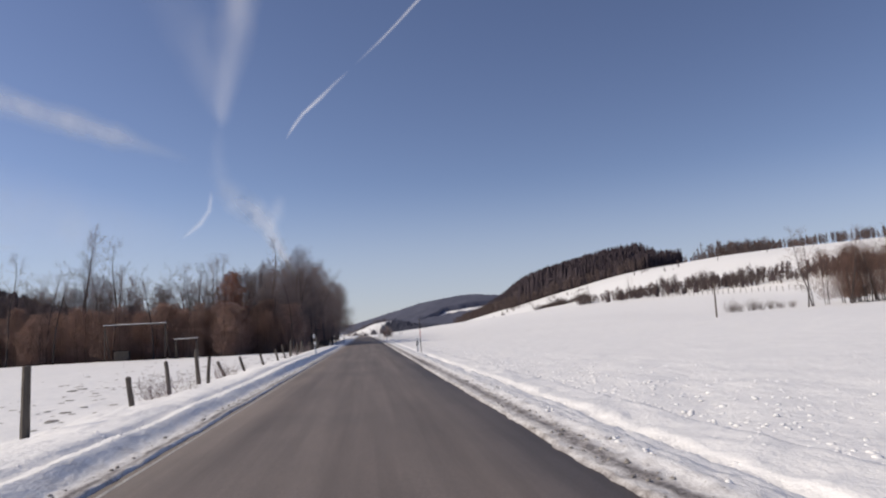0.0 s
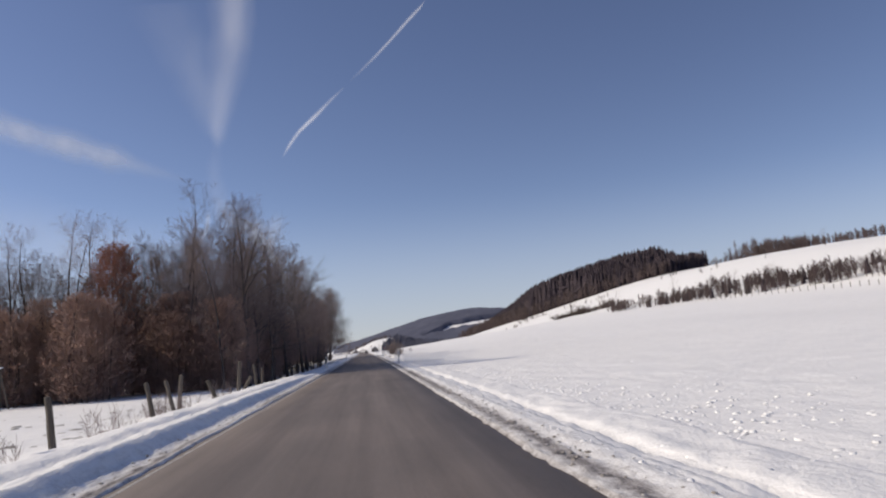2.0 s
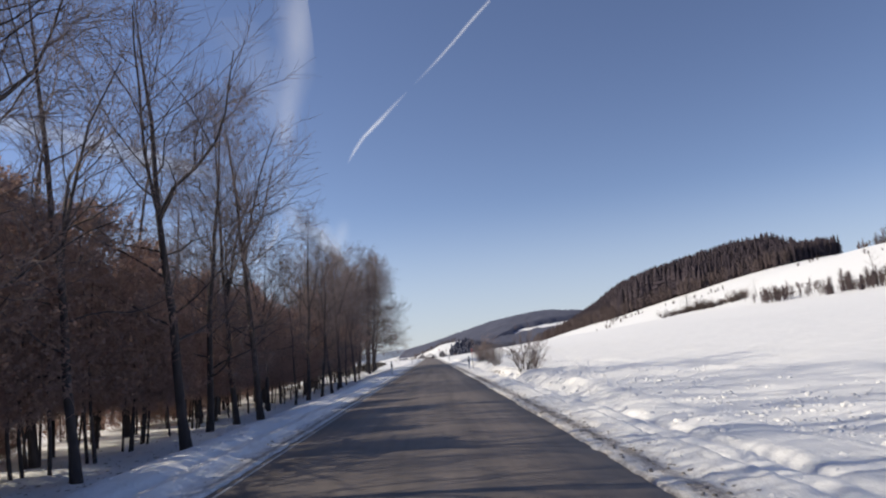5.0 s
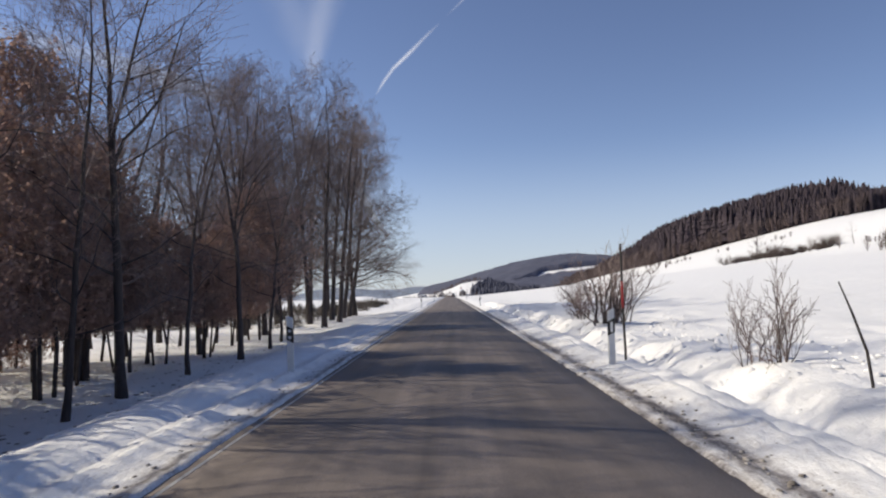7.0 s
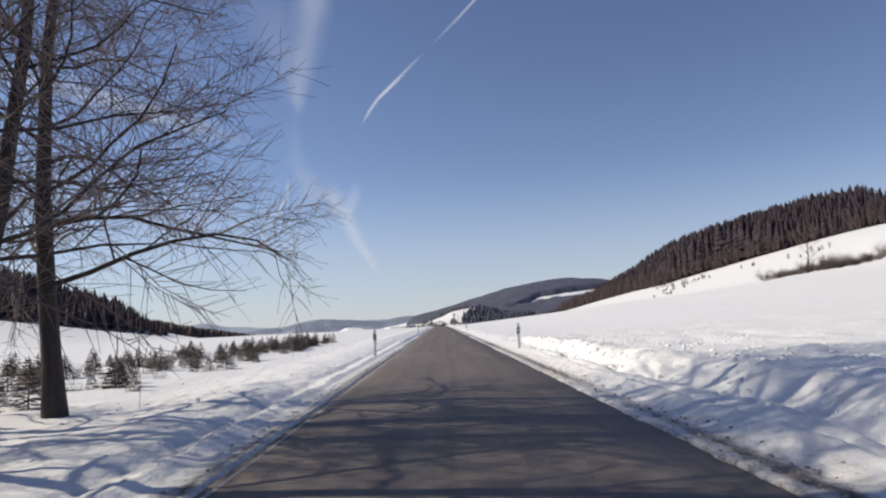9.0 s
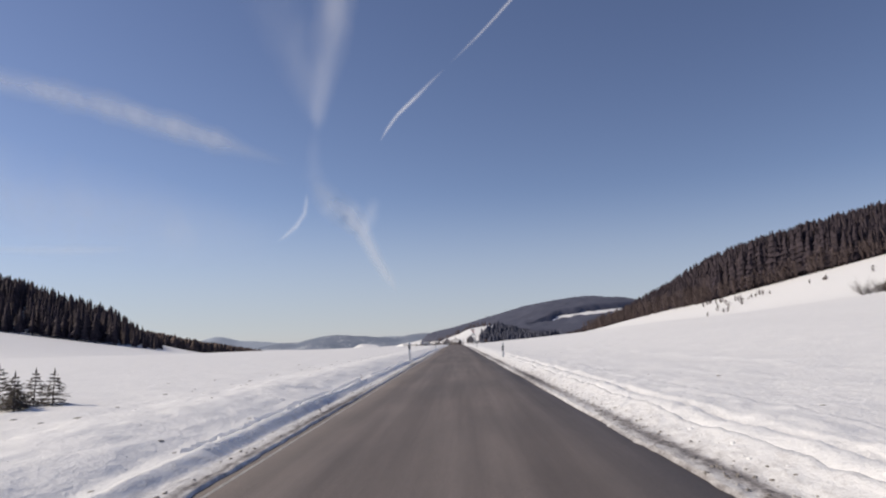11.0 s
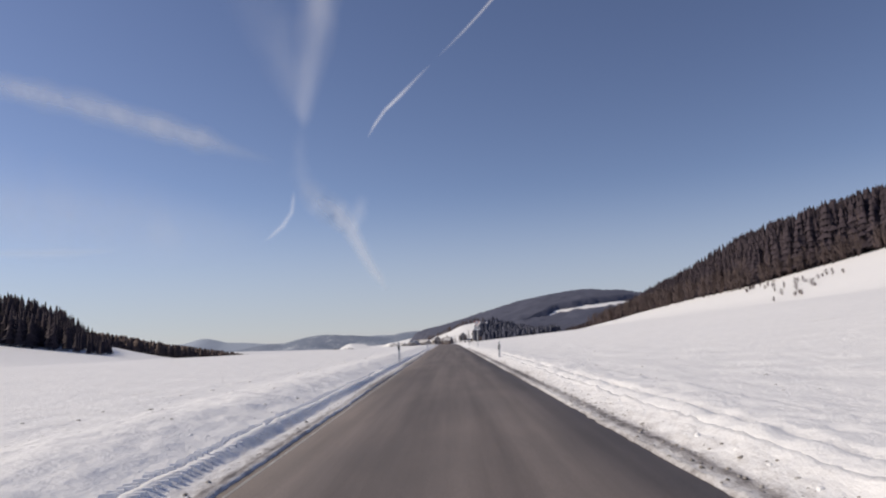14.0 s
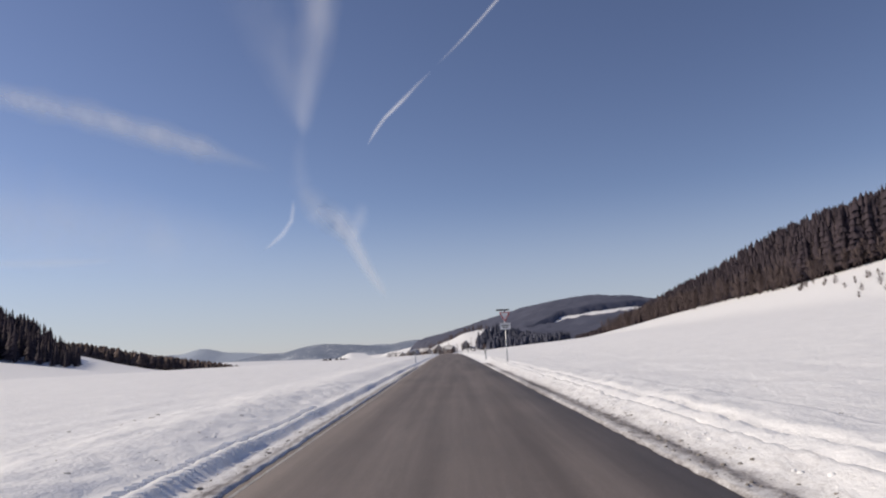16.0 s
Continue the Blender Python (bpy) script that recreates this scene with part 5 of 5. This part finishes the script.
# ---------------------------------------------------------------- the village at the road's far end
def house(x, y, w, d, h, turn, wall, label):
    """A small house with a snow-laden gable roof, windows and a chimney."""
    root = tagged(new("house"), label, "house", "houses of the village")
    bm = bmesh.new()
    box(bm, w, d, h + 2, pose(0, 0, h / 2 - 1))
    part("wall", bm, wall, root)
    rise = w * 0.42
    bm = bmesh.new()
    prof = [(-w / 2 - 0.5, h - 0.2), (0, h + rise), (w / 2 + 0.5, h - 0.2), (w / 2 + 0.4, h - 0.5), (0, h + rise - 0.4), (-w / 2 - 0.4, h - 0.5)]
    a = [bm.verts.new((px, -d / 2 - 0.4, pz)) for px, pz in prof]
    b = [bm.verts.new((px, d / 2 + 0.4, pz)) for px, pz in prof]
    for k in range(6):
        n = (k + 1) % 6
        bm.faces.new((a[k], a[n], b[n], b[k]))
    for q in ((0, 1, 4, 5), (1, 2, 3, 4)):
        bm.faces.new([a[k] for k in q])
        bm.faces.new([b[k] for k in q][::-1])
    bmesh.ops.recalc_face_normals(bm, faces=bm.faces[:])
    roof = part("roof", bm, ROOF, root, "dark roof half covered with snow")
    bm = bmesh.new()
    box(bm, 0.7, 0.7, 1.6, pose(w * 0.18, d * 0.2, h + rise * 0.8))
    part("chimney", bm, wall, roof)
    # the gable's wall
    for yy in (-d / 2 + 0.02, d / 2 - 0.02):
        bm = bmesh.new()
        q = [bm.verts.new(c) for c in ((-w / 2 + 0.1, yy, h - 0.05), (w / 2 - 0.1, yy, h - 0.05), (0, yy, h + rise - 0.5))]
        bm.faces.new(q)
        part("gable", bm, wall, root)
    for sx in (-0.28, 0.28):
        for z in (1.5,):
            bm = bmesh.new()
            box(bm, 1.0, 0.08, 1.2, pose(w * sx, -d / 2 - 0.02, z))
            part("window", bm, GLASS_DARK, root)
    z0 = ground(x, y)
    root.matrix_basis = pose(x, y, z0, 0, 0, turn)


for k, (x, y, w, d, h, turn, wl) in enumerate(((-40, 780, 7, 9, 3.4, 20, 0), (-31, 800, 7, 9, 4.0, -15, 1), (-23, 812, 6.5, 8, 3.8, 35, 0), (-48, 812, 8, 10, 3.6, 70, 1),
                                               (-14, 825, 7, 9, 4.0, 10, 0), (-35, 832, 7, 9, 3.8, -30, 0), (-5, 808, 6, 8, 3.4, 55, 1), (8, 820, 6, 8, 3.6, 5, 1))):
    house(x, y, w, d, h, turn, (WALL_CREAM, WALL_GREY)[wl], ("cream", "grey")[wl] + " village house with snow on its gable roof")
vt = bare_tree(700, 8.0, 0.2, 0.2, 0.9, "leafless tree among the village houses", limbs=12, reach=0.4, kids=(0, 5, 4, 5))
tagged(vt, group="village trees")
scatter([vt], [(-44, 776), (-36, 790), (-27, 796), (-19, 800), (-9, 798), (1, 806), (-30, 820), (-18, 834), (12, 800), (17, 806), (21, 812), (13, 832)], 0.7, 1.2)
valley = []
while len(valley) < 620:
    a, b = rng.uniform(-1, 1), rng.uniform(-1, 1)
    if a * a + b * b < 1:
        valley.append((52 + 36 * a, 815 + 66 * b))
# Shares the far hill's colour, with its painted-in blue haze.
forest("valley_wood", "dark wood in the valley below the far hill", valley, 6, 10, 0.3, 5, 6, HAZED_FAR_WOOD)
ridge_xy = [(-46 + 1.1 * k + rng.uniform(-2, 2), 905 + rng.uniform(-10, 10)) for k in range(70)]
leafless("ridge_trees", "row of leafless trees along the snowy shoulder behind the village", ridge_xy, 2.5, 6.0, 0.45, 30, RED_WOOD, None, 0.16)
garden_xy = [(-50 + 72 * rng.random(), 770 + 60 * rng.random()) for _ in range(90)]
leafless("garden_trees", "leafless garden trees and bushes between the village houses", garden_xy, 2.0, 6.5, 0.4, 36, RED_WOOD, None, 0.14)
field_copse = [(-62 + rng.uniform(-7, 7), 640 + rng.uniform(-6, 6)) for _ in range(14)]
forest("field_copse", "small dark copse on the snowy field", field_copse, 2.5, 4, 0.75, 5, 7)


# ---------------------------------------------------------------- hills on the horizon
def ridge(name, label, y, pts, material, base=-60.0):
    """A range of hills far off: a rounded bank of land along x."""
    v, f = [], []
    n = len(pts)
    fine = []
    for i in range(n - 1):
        for k in range(10):
            q = k / 10
            s = q * q * (3 - 2 * q)
            fine.append((pts[i][0] + (pts[i + 1][0] - pts[i][0]) * q, pts[i][1] + (pts[i + 1][1] - pts[i][1]) * s))
    fine.append(pts[-1])
    for x, z in fine:
        z += 2.5 * noise.noise((x * 0.012, y, 0.0)) + 1.2 * noise.noise((x * 0.05, y, 3.0))
        for dy, q in ((-260, 0.0), (-120, 0.62), (0, 1.0), (150, 0.6), (320, 0.0)):
            v.append((x, y + dy, base + (z - base) * q))
    for i in range(len(fine) - 1):
        for k in range(4):
            a = i * 5 + k
            f.append((a, a + 5, a + 6, a + 1))
    return tagged(mesh_part(name, v, f, material, smooth=True), label, "hills", kind="structure")


ridge("backdrop_hills_far", "hills on the horizon, pale blue from painted haze", 3500, [(-2600, 0), (-2050, 20), (-1650, 12), (-1320, 32), (-1200, 54), (-1080, 30), (-860, 14), (-500, 30), (-200, 30), (300, 24), (900, 10)], HAZE_HILL)
ridge("backdrop_hills_near", "wooded hills beyond the fields, blue from painted haze", 2400, [(-1100, -40), (-760, -14), (-560, 10), (-420, 30), (-330, 25), (-230, 17), (-120, 28), (0, 26), (150, 14), (400, 0)], HAZE_BLUE_HILL)
